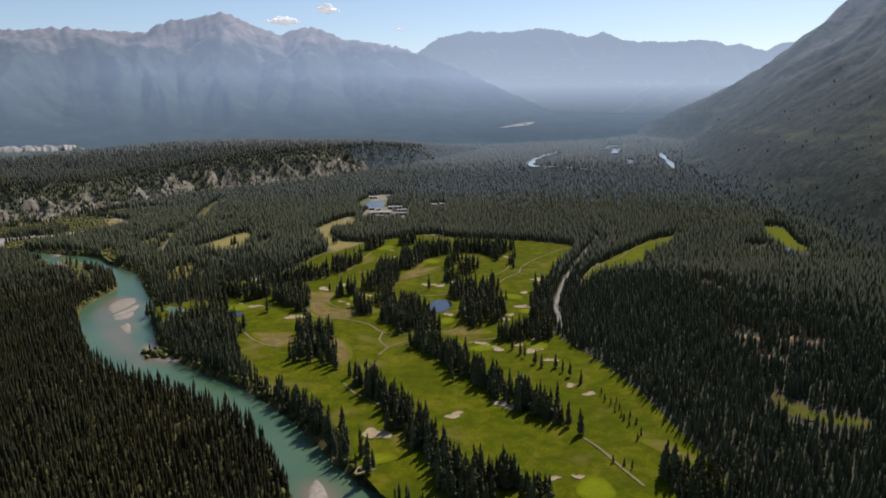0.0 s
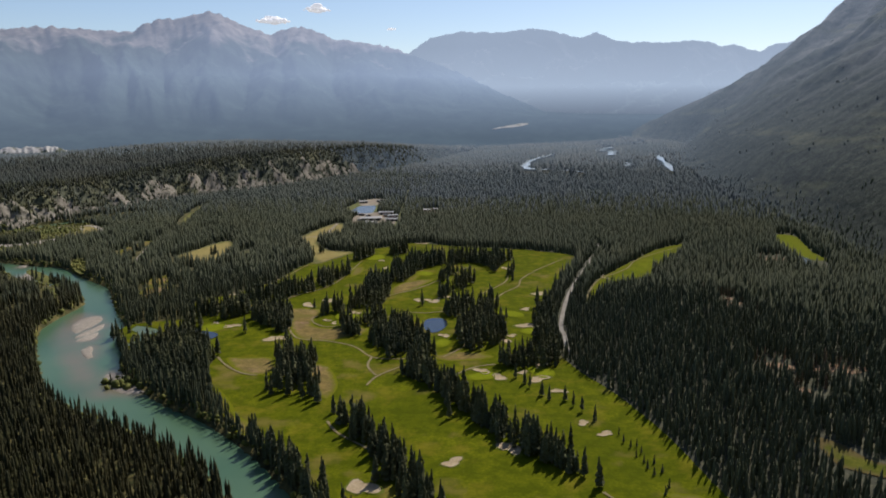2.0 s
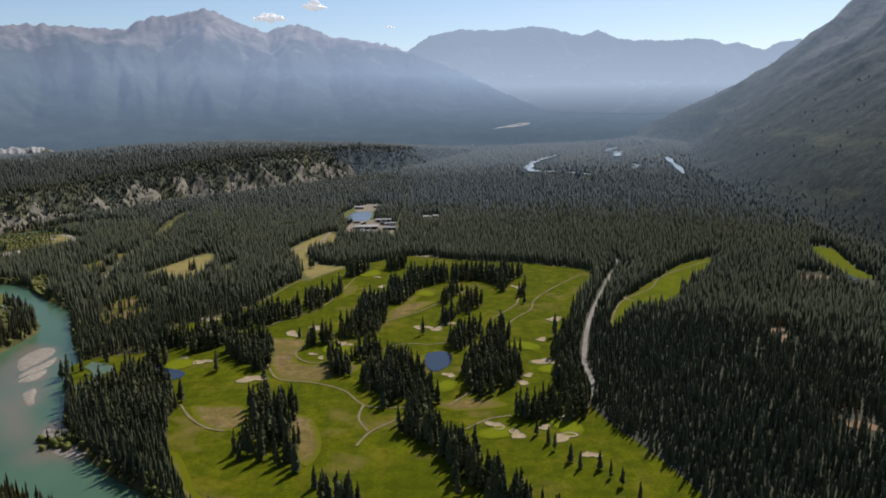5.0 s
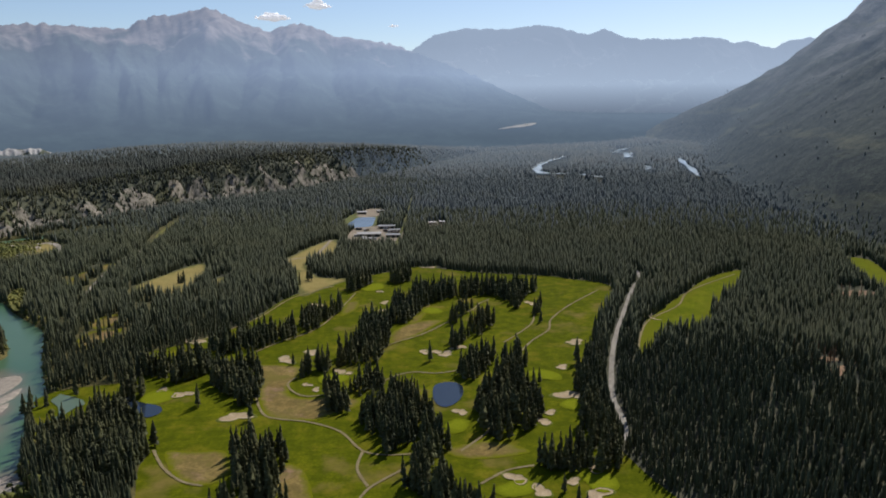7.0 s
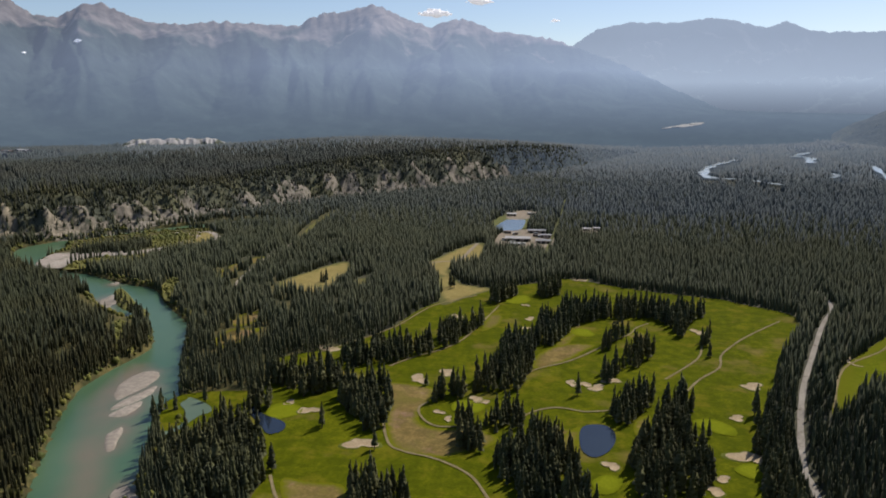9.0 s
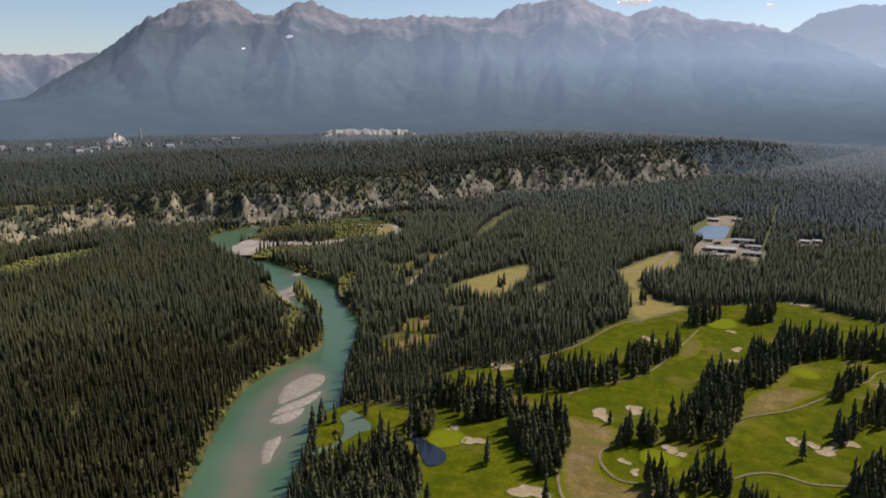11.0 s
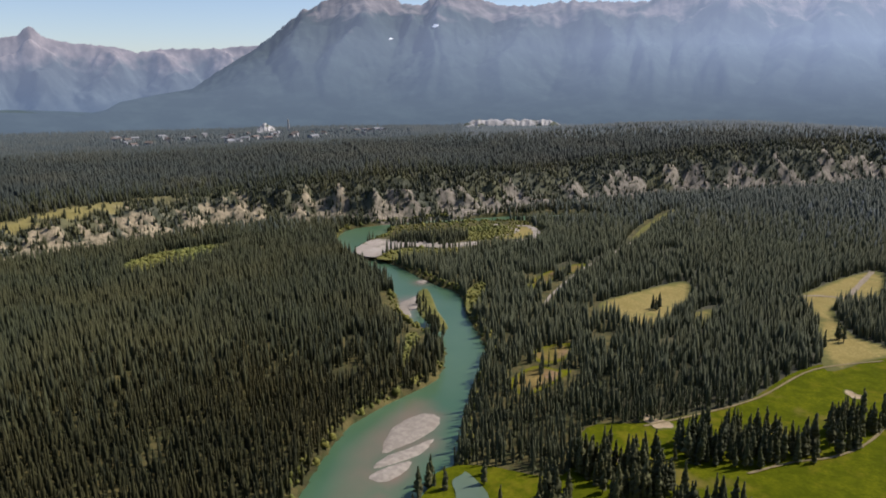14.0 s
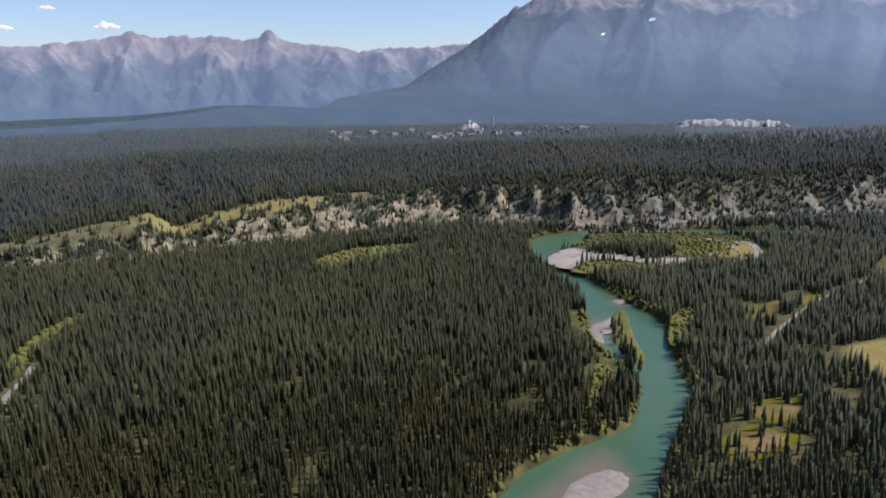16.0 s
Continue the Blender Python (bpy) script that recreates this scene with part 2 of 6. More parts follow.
def water_material(name, deep, shallow, rough=0.12, ripple=0.25, bed=None):
    m, n, l, b = shader(name, rough, 0.32)
    drift = add_noise(n, l, 0.018, 4)
    col = add_mix(n, l, add_ramp(n, l, drift, [(0.35, (0, 0, 0)), (0.7, (1, 1, 1))]), deep, shallow)
    if bed:
        at = n.new("ShaderNodeAttribute")
        at.attribute_name = "shoal"
        col = add_mix(n, l, add_ramp(n, l, at.outputs["Fac"], [(0.15, (0, 0, 0)), (0.95, (0.95, 0.95, 0.95))]), col, bed)
    l.new(col, b.inputs["Base Color"])
    add_bump(n, l, b, add_noise(n, l, 0.9, 3), ripple, 0.08)
    return m


def plain(name, col, rough=0.7, spec=0.3, vary=0.25, scale=0.8):
    return surface(name, tuple(c * (1 - vary) for c in col), col, scale, scale * 8, rough, spec, 0.2, 0.02)


M_GROUND = ground_material()
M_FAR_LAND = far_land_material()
M_ROUGH = surface("rough_grass", (0.082, 0.094, 0.003), (0.128, 0.136, 0.005), 0.022, 0.7, 0.95, 0.02, 0.3, 0.1, worn=(0.175, 0.128, 0.038), worn_scale=0.03, worn_at=(0.57, 0.75), mottle=0.7)
M_FAIRWAY = surface("fairway_grass", (0.104, 0.124, 0.004), (0.146, 0.160, 0.006), 0.05, 0.9, 0.95, 0.02, 0.2, 0.05, stretch=((1, 0.35, 1), 0.6), rim=(0.104, 0.112, 0.0062), rim_width=12.0, mottle=0.5)
M_GREEN = surface("putting_green_grass", (0.150, 0.172, 0.006), (0.178, 0.198, 0.009), 0.06, 1.5, 0.95, 0.02, 0.1, 0.02, rim=(0.108, 0.126, 0.004), rim_width=2.0)
M_DRY = surface("dry_grass", (0.175, 0.122, 0.040), (0.265, 0.195, 0.070), 0.05, 0.7, 0.95, 0.03, 0.3, 0.1, worn=(0.135, 0.118, 0.026), worn_scale=0.06, worn_at=(0.50, 0.68), rim=(0.112, 0.118, 0.004), rim_width=3.6, mottle=0.6)
M_MEADOW = surface("meadow_grass", (0.23, 0.18, 0.055), (0.33, 0.262, 0.095), 0.05, 0.6, 0.95, 0.1, 0.3, 0.1, worn=(0.13, 0.125, 0.03), worn_scale=0.05, worn_at=(0.52, 0.68), rim=(0.10, 0.10, 0.03), rim_width=4.0)
M_GLADE = surface("glade_grass", (0.080, 0.090, 0.010), (0.130, 0.122, 0.022), 0.06, 0.7, 0.95, 0.03, 0.3, 0.1, rim=(0.10, 0.075, 0.030), rim_width=2.5, mottle=0.6)
M_SCRUBLAND = surface("scrubland", (0.10, 0.105, 0.026), (0.21, 0.185, 0.055), 0.12, 0.7, 0.95, 0.1, 0.3, 0.1)
M_RIDE = surface("ride_grass", (0.09, 0.10, 0.02), (0.13, 0.13, 0.03), 0.1, 0.8)
M_SAND = surface("bunker_sand", (0.31, 0.235, 0.14), (0.43, 0.34, 0.22), 0.2, 1.5, 0.95, 0.05, 0.2, 0.05)
M_FAR_FIELD = surface("far_pale_field", (0.30, 0.31, 0.30), (0.42, 0.42, 0.41), 0.02, 0.1)
M_LIP = surface("bunker_lip", (0.085, 0.098, 0.006), (0.115, 0.128, 0.009), 0.2, 1.5)
M_SLASH = surface("cut_brush", (0.17, 0.10, 0.055), (0.31, 0.195, 0.11), 0.15, 0.9, worn=(0.09, 0.075, 0.035), worn_scale=0.12)
M_BAR = surface("bleached_gravel", (0.265, 0.230, 0.187), (0.355, 0.312, 0.258), 0.05, 0.35, 0.95, 0.05, 0.4, 0.15, stretch=((1, 0.3, 1), 0.5), worn=(0.22, 0.18, 0.14), worn_scale=0.04, worn_at=(0.54, 0.76))
M_GRAVEL = surface("river_gravel", (0.27, 0.23, 0.19), (0.45, 0.40, 0.335), 0.06, 0.8, 0.95, 0.15, 0.5, 0.2, stretch=((1, 0.4, 1), 0.5), worn=(0.19, 0.165, 0.12), worn_scale=0.08, worn_at=(0.55, 0.68))
M_PATH = surface("cart_path", (0.185, 0.148, 0.076), (0.265, 0.215, 0.12), 0.1, 1.2, 0.95, 0.03)
M_ROAD = surface("road_asphalt", (0.24, 0.215, 0.18), (0.36, 0.33, 0.285), 0.08, 1.0, 0.95, 0.05, worn=(0.15, 0.13, 0.10), worn_scale=0.15, worn_at=(0.56, 0.66))
M_YARD = surface("yard_gravel", (0.215, 0.172, 0.118), (0.34, 0.28, 0.205), 0.06, 0.5, worn=(0.12, 0.105, 0.06), worn_scale=0.06, worn_at=(0.52, 0.66))
M_RIVER = water_material("river_water", (0.048, 0.104, 0.052), (0.074, 0.132, 0.068), 0.30, 0.25, bed=(0.190, 0.132, 0.092))
M_POND = water_material("pond_water", (0.012, 0.018, 0.03), (0.02, 0.03, 0.045), 0.12, 0.08)
M_INLET = water_material("inlet_water", (0.085, 0.125, 0.08), (0.13, 0.17, 0.115), 0.4, 0.1)
M_BASIN = water_material("basin_water", (0.085, 0.115, 0.145), (0.11, 0.145, 0.175), 0.12, 0.1)
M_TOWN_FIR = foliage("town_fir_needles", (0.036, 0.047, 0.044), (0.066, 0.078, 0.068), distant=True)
# near-white base colour stands in for the sky's reflection on the far river
M_FAR_WATER_SHEEN = water_material("far_river_sheen", (0.34, 0.40, 0.42), (0.42, 0.47, 0.49), 0.07, 0.05)
M_SPRUCE = foliage("spruce_needles", (0.024, 0.030, 0.016), (0.061, 0.067, 0.030))
M_SPRUCE_NEAR = foliage("brown_spruce_needles", (0.020, 0.023, 0.011), (0.056, 0.056, 0.022))
# lifted tone that stands in for haze on the sunward woods
M_LODGEPOLE_HAZED = foliage("hazed_lodgepole_needles", (0.045, 0.053, 0.030), (0.090, 0.099, 0.051), warm=0.25)
M_DEAD = foliage("dead_pine_twigs", (0.11, 0.075, 0.045), (0.22, 0.16, 0.10))
M_TERRACE = foliage("terrace_spruce_needles", (0.026, 0.034, 0.030), (0.058, 0.067, 0.055))
# the next two needle tones are lifted and blued in place of haze
M_FIR_HAZED = foliage("hazed_fir_needles", (0.072, 0.090, 0.094), (0.106, 0.126, 0.126), warm=0.1)
M_FIR_FAR_HAZED = foliage("hazed_far_fir_needles", (0.060, 0.074, 0.072), (0.095, 0.110, 0.105), distant=True)
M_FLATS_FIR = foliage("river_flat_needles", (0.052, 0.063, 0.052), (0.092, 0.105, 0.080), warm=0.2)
M_PINE = foliage("pine_needles", (0.038, 0.045, 0.023), (0.092, 0.098, 0.042))
M_SHRUB = foliage("shrub_leaves", (0.060, 0.075, 0.018), (0.175, 0.175, 0.040))
M_PINE_ONE = foliage("pine_needles_single", (0.038, 0.045, 0.023), (0.092, 0.098, 0.042), single=True)
M_BARK = surface("pine_bark", (0.10, 0.07, 0.05), (0.17, 0.125, 0.09), 1.0, 6.0, stretch=((1, 1, 0.2), 0))
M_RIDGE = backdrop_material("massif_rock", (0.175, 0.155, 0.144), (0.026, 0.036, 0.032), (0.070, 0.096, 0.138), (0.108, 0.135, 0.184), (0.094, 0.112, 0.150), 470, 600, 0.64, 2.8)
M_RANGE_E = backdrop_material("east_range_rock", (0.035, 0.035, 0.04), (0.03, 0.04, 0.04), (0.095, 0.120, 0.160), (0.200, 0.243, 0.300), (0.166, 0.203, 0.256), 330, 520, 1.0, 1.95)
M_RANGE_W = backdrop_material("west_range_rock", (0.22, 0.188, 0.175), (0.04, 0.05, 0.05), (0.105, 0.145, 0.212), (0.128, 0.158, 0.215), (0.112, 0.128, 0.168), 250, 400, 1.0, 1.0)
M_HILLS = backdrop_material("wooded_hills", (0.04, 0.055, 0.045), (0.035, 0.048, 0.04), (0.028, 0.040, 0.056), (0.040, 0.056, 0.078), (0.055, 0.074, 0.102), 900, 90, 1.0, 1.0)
M_ROOF = plain("grey_metal_roof", (0.30, 0.30, 0.295), 0.5, 0.4)
M_WHITE = plain("white_metal_roof", (0.50, 0.485, 0.46), 0.5, 0.4, 0.2)
M_WALL = plain("tan_cladding", (0.30, 0.25, 0.20))
M_BROWN = plain("brown_shingle_roof", (0.20, 0.15, 0.12))
M_CONCRETE = plain("pale_concrete", (0.55, 0.52, 0.48))
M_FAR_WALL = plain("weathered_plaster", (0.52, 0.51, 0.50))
M_DARK_PANEL = plain("dark_door_panel", (0.02, 0.025, 0.03), 0.1, 0.5)
M_CLOUD = bpy.data.materials.new("cloud_vapour")
M_CLOUD.use_nodes = True
cb = M_CLOUD.node_tree.nodes["Principled BSDF"]
cb.inputs["Base Color"].default_value, cb.inputs["Roughness"].default_value = (0.85, 0.84, 0.83, 1), 1.0
# part of the clouds' brightness is emission, standing in for sunlight
cb.inputs["Emission Color"].default_value, cb.inputs["Emission Strength"].default_value = (0.74, 0.70, 0.66, 1), 0.6


# ---- mesh tools ----
def mesh_object(name, verts, faces, material, parent=None, smooth=False):
    me = bpy.data.meshes.new(name)
    me.from_pydata([tuple(v) for v in verts], [], [tuple(f) for f in faces])
    me.materials.append(material)
    if smooth:
        me.polygons.foreach_set("use_smooth", [True] * len(me.polygons))
    me.update()
    ob = new(name, me)
    ob.parent = parent
    return ob


def array_mesh(name, verts, tris, material, smooth=False):
    """A mesh from arrays of corners and triangles."""
    me = bpy.data.meshes.new(name)
    nv, nt = len(verts), len(tris)
    me.vertices.add(nv)
    me.vertices.foreach_set("co", np.asarray(verts, np.float32).ravel())
    me.loops.add(nt * 3)
    me.loops.foreach_set("vertex_index", np.asarray(tris, np.int32).ravel())
    me.polygons.add(nt)
    me.polygons.foreach_set("loop_start", np.arange(0, nt * 3, 3, dtype=np.int32))
    me.polygons.foreach_set("loop_total", np.full(nt, 3, np.int32))
    if smooth:
        me.polygons.foreach_set("use_smooth", np.ones(nt, bool))
    me.materials.append(material)
    me.update(calc_edges=True)
    return new(name, me)


def sheet(name, xs, ys, zs, material, smooth=True):
    """A grid of rows and columns; xs, ys and zs share one shape."""
    a, b = xs.shape
    idx = np.arange(a * b).reshape(a, b)
    q = np.stack([idx[:-1, :-1], idx[1:, :-1], idx[1:, 1:], idx[:-1, 1:]], -1).reshape(-1, 4)
    return array_mesh(name, np.stack([xs, ys, zs], -1).reshape(-1, 3), np.concatenate([q[:, [0, 1, 2]], q[:, [0, 2, 3]]]), material, smooth)


def part(name, bm, material, parent, label=""):
    me = bpy.data.meshes.new(name)
    bm.to_mesh(me)
    bm.free()
    me.materials.append(material)
    ob = new(name, me)
    ob.parent = parent
    return tagged(ob, label)


def curve_loop(points, steps=6, closed=True):
    """A smooth line through the points."""
    p = [Vector(q[:2]) for q in points]
    n, out = len(p), []
    for i in range(n if closed else n - 1):
        a, b, c, d = (p[(i + k) % n] if closed else p[min(max(i + k, 0), n - 1)] for k in (-1, 0, 1, 2))
        for s in range(steps):
            t = s / steps
            out.append(0.5 * ((2 * b) + (c - a) * t + (2 * a - 5 * b + 4 * c - d) * t * t + (3 * b - a - 3 * c + d) * t ** 3))
    if not closed:
        out.append(p[-1])
    return np.array([(v.x, v.y) for v in out])


def inside(x, y, poly):
    x, y = np.asarray(x, float), np.asarray(y, float)
    hit = np.zeros(x.shape, bool)
    for (ax, ay), (bx, by) in zip(poly, np.roll(poly, -1, axis=0)):
        if ay != by:
            hit ^= ((ay > y) != (by > y)) & (x < (bx - ax) * (y - ay) / (by - ay) + ax)
    return hit


def wobble(x, y, size, seed=0.0):
    """Smooth uneven values from -1 to 1."""
    x, y = np.asarray(x, float) / size, np.asarray(y, float) / size
    v = np.sin(x * 1.7 + seed + 1.3 * np.sin(y * 1.1 + seed * 2.1)) + np.sin(y * 1.9 - seed * 1.7 + 1.1 * np.sin(x * 1.4 + 0.7)) + 0.6 * np.sin((x + y) * 3.1 + seed) + 0.5 * np.sin((x - y) * 4.3 + 2 * seed + np.sin(x * 2.3))
    return v / 3.1


def sstep(a, b, v):
    u = np.clip((np.asarray(v, float) - a) / (b - a), 0, 1)
    return u * u * (3 - 2 * u)


def seg_dist(x, y, line):
    """Distance to a polyline, signed by its side (left positive), and the share of the way along it."""
    x, y = np.asarray(x, float), np.asarray(y, float)
    best, sign, along, n = np.full(x.shape, 1e9), np.ones(x.shape), np.zeros(x.shape), len(line) - 1
    for i in range(n):
        (ax, ay), (bx, by) = line[i][:2], line[i + 1][:2]
        dx, dy = bx - ax, by - ay
        t = np.clip(((x - ax) * dx + (y - ay) * dy) / (dx * dx + dy * dy), 0, 1)
        px, py = x - ax - t * dx, y - ay - t * dy
        d = np.hypot(px, py)
        near = d < best
        best = np.where(near, d, best)
        sign = np.where(near, np.where(dx * py - dy * px >= 0, 1, -1), sign)
        along = np.where(near, (i + t) / n, along)
    return best * sign, along


# ---- the lie of the land ----
# foot of the river bluff: x, y, height of the terrace above it
BLUFF = [(-790, 300, 6), (-768, 370, 10), (-750, 430, 16), (-737, 490, 24), (-729, 525, 29), (-724, 550, 11), (-719, 585, 23), (-712, 651, 31), (-710, 788, 30), (-654, 866, 39), (-602, 905, 45), (-550, 985, 46),
         (-515, 1070, 42), (-474, 1167, 40), (-425, 1270, 47), (-365, 1345, 54), (-270, 1460, 60), (-190, 1640, 60), (-90, 1815, 58), (22, 2105, 36), (150, 2500, 8), (350, 3000, 0)]
# foot of the steep mountain in the east
FOOT = [(330, 420), (375, 800), (430, 1200), (530, 1700), (698, 2200), (640, 2788), (1828, 3277)]
WEST_BANK = [(70, -320), (20, -80), (-20, 120), (-54, 235), (-62, 265), (-83, 307), (-108, 340), (-147, 370), (-205, 412), (-246, 472), (-279, 534), (-285, 568), (-283, 605),
             (-295, 632), (-318, 657), (-368, 681), (-405, 715), (-440, 741), (-497, 768), (-553, 801), (-600, 850), (-606, 890), (-576, 952), (-542, 1000), (-515, 1040), (-450, 1110)]
EAST_BANK = [(130, -320), (70, -80), (25, 120), (-21, 257), (-30, 269), (-46, 289), (-59, 311), (-82, 345), (-107, 374), (-124, 390), (-157, 418), (-192, 462), (-204, 502), (-223, 545), (-244, 581),
             (-266, 622), (-290, 666), (-328, 703), (-368, 746), (-405, 758), (-467, 784), (-520, 796), (-547, 838), (-553, 868), (-578, 906), (-562, 934), (-524, 978), (-490, 1010), (-455, 1040), (-410, 1085)]
RIVER = np.concatenate([curve_loop(WEST_BANK, 5, False), curve_loop(EAST_BANK, 5, False)[::-1]])
WATER = -3.6


def relief(x, y):
    """Height of the dry land."""
    x, y = np.asarray(x, float), np.asarray(y, float)
    z = 17 * sstep(88, 165, x) * (1 - sstep(520, 640, y)) + 0.045 * np.clip(x - 80, 0, 250) * sstep(520, 640, y)
    d, s = seg_dist(x, y, BLUFF)
    top = np.interp(s * (len(BLUFF) - 1), range(len(BLUFF)), [b[2] for b in BLUFF])
    ribs = wobble(x, y, 15, 1.0) + 0.75 * wobble(x, y, 7, 4.0)
    face = np.exp(-((d - 38) / 30) ** 2)
    z = z + top * sstep(0, 74, d + 15 * ribs * face) * (1 - 0.72 * sstep(420, 1000, d))
    e, s = seg_dist(x, y, FOOT)
    d = np.clip(-e, 0, None)
    gully = 1 + (0.10 * wobble(x, y, 120, 2.0) + 0.05 * wobble(y + 0.5 * x, d * 0.3, 40, 5.0) + 0.02 * wobble(x, y, 14, 1.0)) * sstep(60, 300, d)
    z = z + MOUNT_SLOPE(s) * d * sstep(0, 110, d) * gully
    fan = 26 * np.exp(-np.abs(e) / 190) * sstep(0.45, 0.62, s) * (1 - sstep(0.84, 0.9, s))
    return z + fan - 0.07 * np.clip(np.hypot(x, y - 150) - 2450, 0, None) * (d < 1)


def MOUNT_SLOPE(s):
    return np.interp(s, [0, 0.3, 0.5, 0.67, 0.83, 1.0], [0.55, 0.6, 0.64, 0.79, 0.5, 1.14])


def bank_depth(x, y):
    """Metres inside the river's edge (negative outside it)."""
    x, y = np.asarray(x, float), np.asarray(y, float)
    d = np.full(x.shape, 400.0)
    box = (x > -680) & (x < 190) & (y > -340) & (y < 1200)
    ring = np.concatenate([RIVER, RIVER[:1]])
    dist, _ = seg_dist(x[box], y[box], ring)
    d[box] = np.abs(dist)
    return np.where(inside(x, y, RIVER), d, -d)


def ground_height(x, y):
    b = bank_depth(x, y)
    z = relief(x, y)
    return z + (-7.0 - np.minimum(z, 0)) * sstep(-3, 2.5, b)


def steps(*stretches):
    """Coordinates from several stretches (start, end, step), end to end."""
    return np.concatenate([np.arange(a, b, s) for a, b, s in stretches] + [[stretches[-1][1]]])


BLUFF_RUN = np.concatenate([[0], np.cumsum(np.hypot(*np.diff(np.array(BLUFF)[:, :2], axis=0).T))])


def bluff_face(x, y):
    d, s = seg_dist(x, y, BLUFF)
    return sstep(-4, 8, d) * (1 - sstep(58, 84, d)) * (s < 0.945)


def dry_silt(x, y):
    """The warm western end of the bluff and the dry grass on the terrace edge above it."""
    d, s = seg_dist(x, y, BLUFF)
    run = np.interp(s * (len(BLUFF) - 1), range(len(BLUFF)), BLUFF_RUN)
    west = 1 - sstep(480, 820, run)
    low = 47 - 20 * (1 - sstep(120, 330, run))
    edge = sstep(low, low + 10, d + 6 * wobble(x, y, 7, 1.0)) * (1 - sstep(70, 86, d + 9 * wobble(x, y, 11, 2.0))) * (1 - sstep(330, 560, run)) * (0.3 + 0.7 * sstep(170, 260, run)) * sstep(-0.85, -0.25, wobble(run, d * 0.3, 26, 0.6) + 0.5 * wobble(x, y, 6, 3.0))
    return west * sstep(-10, 5, d) * (1 - sstep(90, 110, d)), edge


def bare_cover(x, y):
    """Where no soil holds: ribs of the bluff, scree on the mountain, the gravel edge of the river."""
    x, y = np.asarray(x, float), np.asarray(y, float)
    d, s = seg_dist(x, y, BLUFF)
    run = np.interp(s * (len(BLUFF) - 1), range(len(BLUFF)), BLUFF_RUN)
    face = sstep(-4, 8, d) * (1 - sstep(58, 84, d)) * (s < 0.945)
    west = 1 - sstep(420, 760, run)
    rib = 0.9 * wobble(run, d * 0.2, 24, 3.0) + 0.65 * wobble(run + 0.2 * d, d * 0.3, 5.2, 1.0) + 0.95 * (1 - d / 40) + 0.23 * west - 0.18 + 0.6 * west * wobble(x, y, 5.5, 2.0) - 0.45 * (1 - sstep(215, 300, run)) - 0.25 * np.exp(-((run - 262) / 18) ** 2)
    bare = face * sstep(0.24, 0.62, rib + 0.45 * wobble(run, d * 0.5, 3.1, 6.0))
    m = -seg_dist(x, y, FOOT)[0]
    chute = wobble(y + 0.5 * x, m * 0.25, 62, 1.5) + 0.6 * wobble(y + 0.5 * x, m * 0.3, 21, 4.0) + m / 900
    bare = np.maximum(bare, sstep(70, 220, m) * sstep(0.0, 0.7, chute))
    return bare


gx = steps((-5200, -1400, 200), (-1400, -880, 26), (-880, 140, 6), (140, 500, 12), (500, 1700, 40), (1700, 5200, 200))
gy = steps((-5200, -400, 200), (-400, 150, 12), (150, 1100, 6), (1100, 1900, 10), (1900, 3400, 50), (3400, 5200, 200))
GX, GY = np.meshgrid(gx, gy, indexing="ij")
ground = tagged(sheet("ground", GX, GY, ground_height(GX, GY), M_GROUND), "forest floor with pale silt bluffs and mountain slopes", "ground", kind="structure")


ground.data.attributes.new("bare", "FLOAT", "POINT").data.foreach_set("value", bare_cover(GX, GY).ravel().astype(np.float32))
# woods' shade put into the floor colour east of the river and on the terrace
FLOOR_SHADE = np.maximum(sstep(60, 150, -seg_dist(GX, GY, EAST_BANK)[0] - 40 * wobble(GX, GY, 30, 2.0)), sstep(70, 120, seg_dist(GX, GY, BLUFF)[0]))
ground.data.attributes.new("floor_shade", "FLOAT", "POINT").data.foreach_set("value", (0.9 * FLOOR_SHADE).ravel().astype(np.float32))
SILT, BROW = dry_silt(GX, GY)
ground.data.attributes.new("silt", "FLOAT", "POINT").data.foreach_set("value", SILT.ravel().astype(np.float32))
ground.data.attributes.new("brow", "FLOAT", "POINT").data.foreach_set("value", BROW.ravel().astype(np.float32))
ground.data.attributes.new("scrub", "FLOAT", "POINT").data.foreach_set("value", np.maximum(sstep(20, 150, -seg_dist(GX, GY, FOOT)[0]), 0.75 * bluff_face(GX, GY)).ravel().astype(np.float32))

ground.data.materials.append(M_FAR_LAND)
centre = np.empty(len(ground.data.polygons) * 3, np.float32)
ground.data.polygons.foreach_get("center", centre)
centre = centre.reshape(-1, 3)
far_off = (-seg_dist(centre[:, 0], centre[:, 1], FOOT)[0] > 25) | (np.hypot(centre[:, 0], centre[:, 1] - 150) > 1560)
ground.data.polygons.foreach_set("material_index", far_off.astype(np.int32))

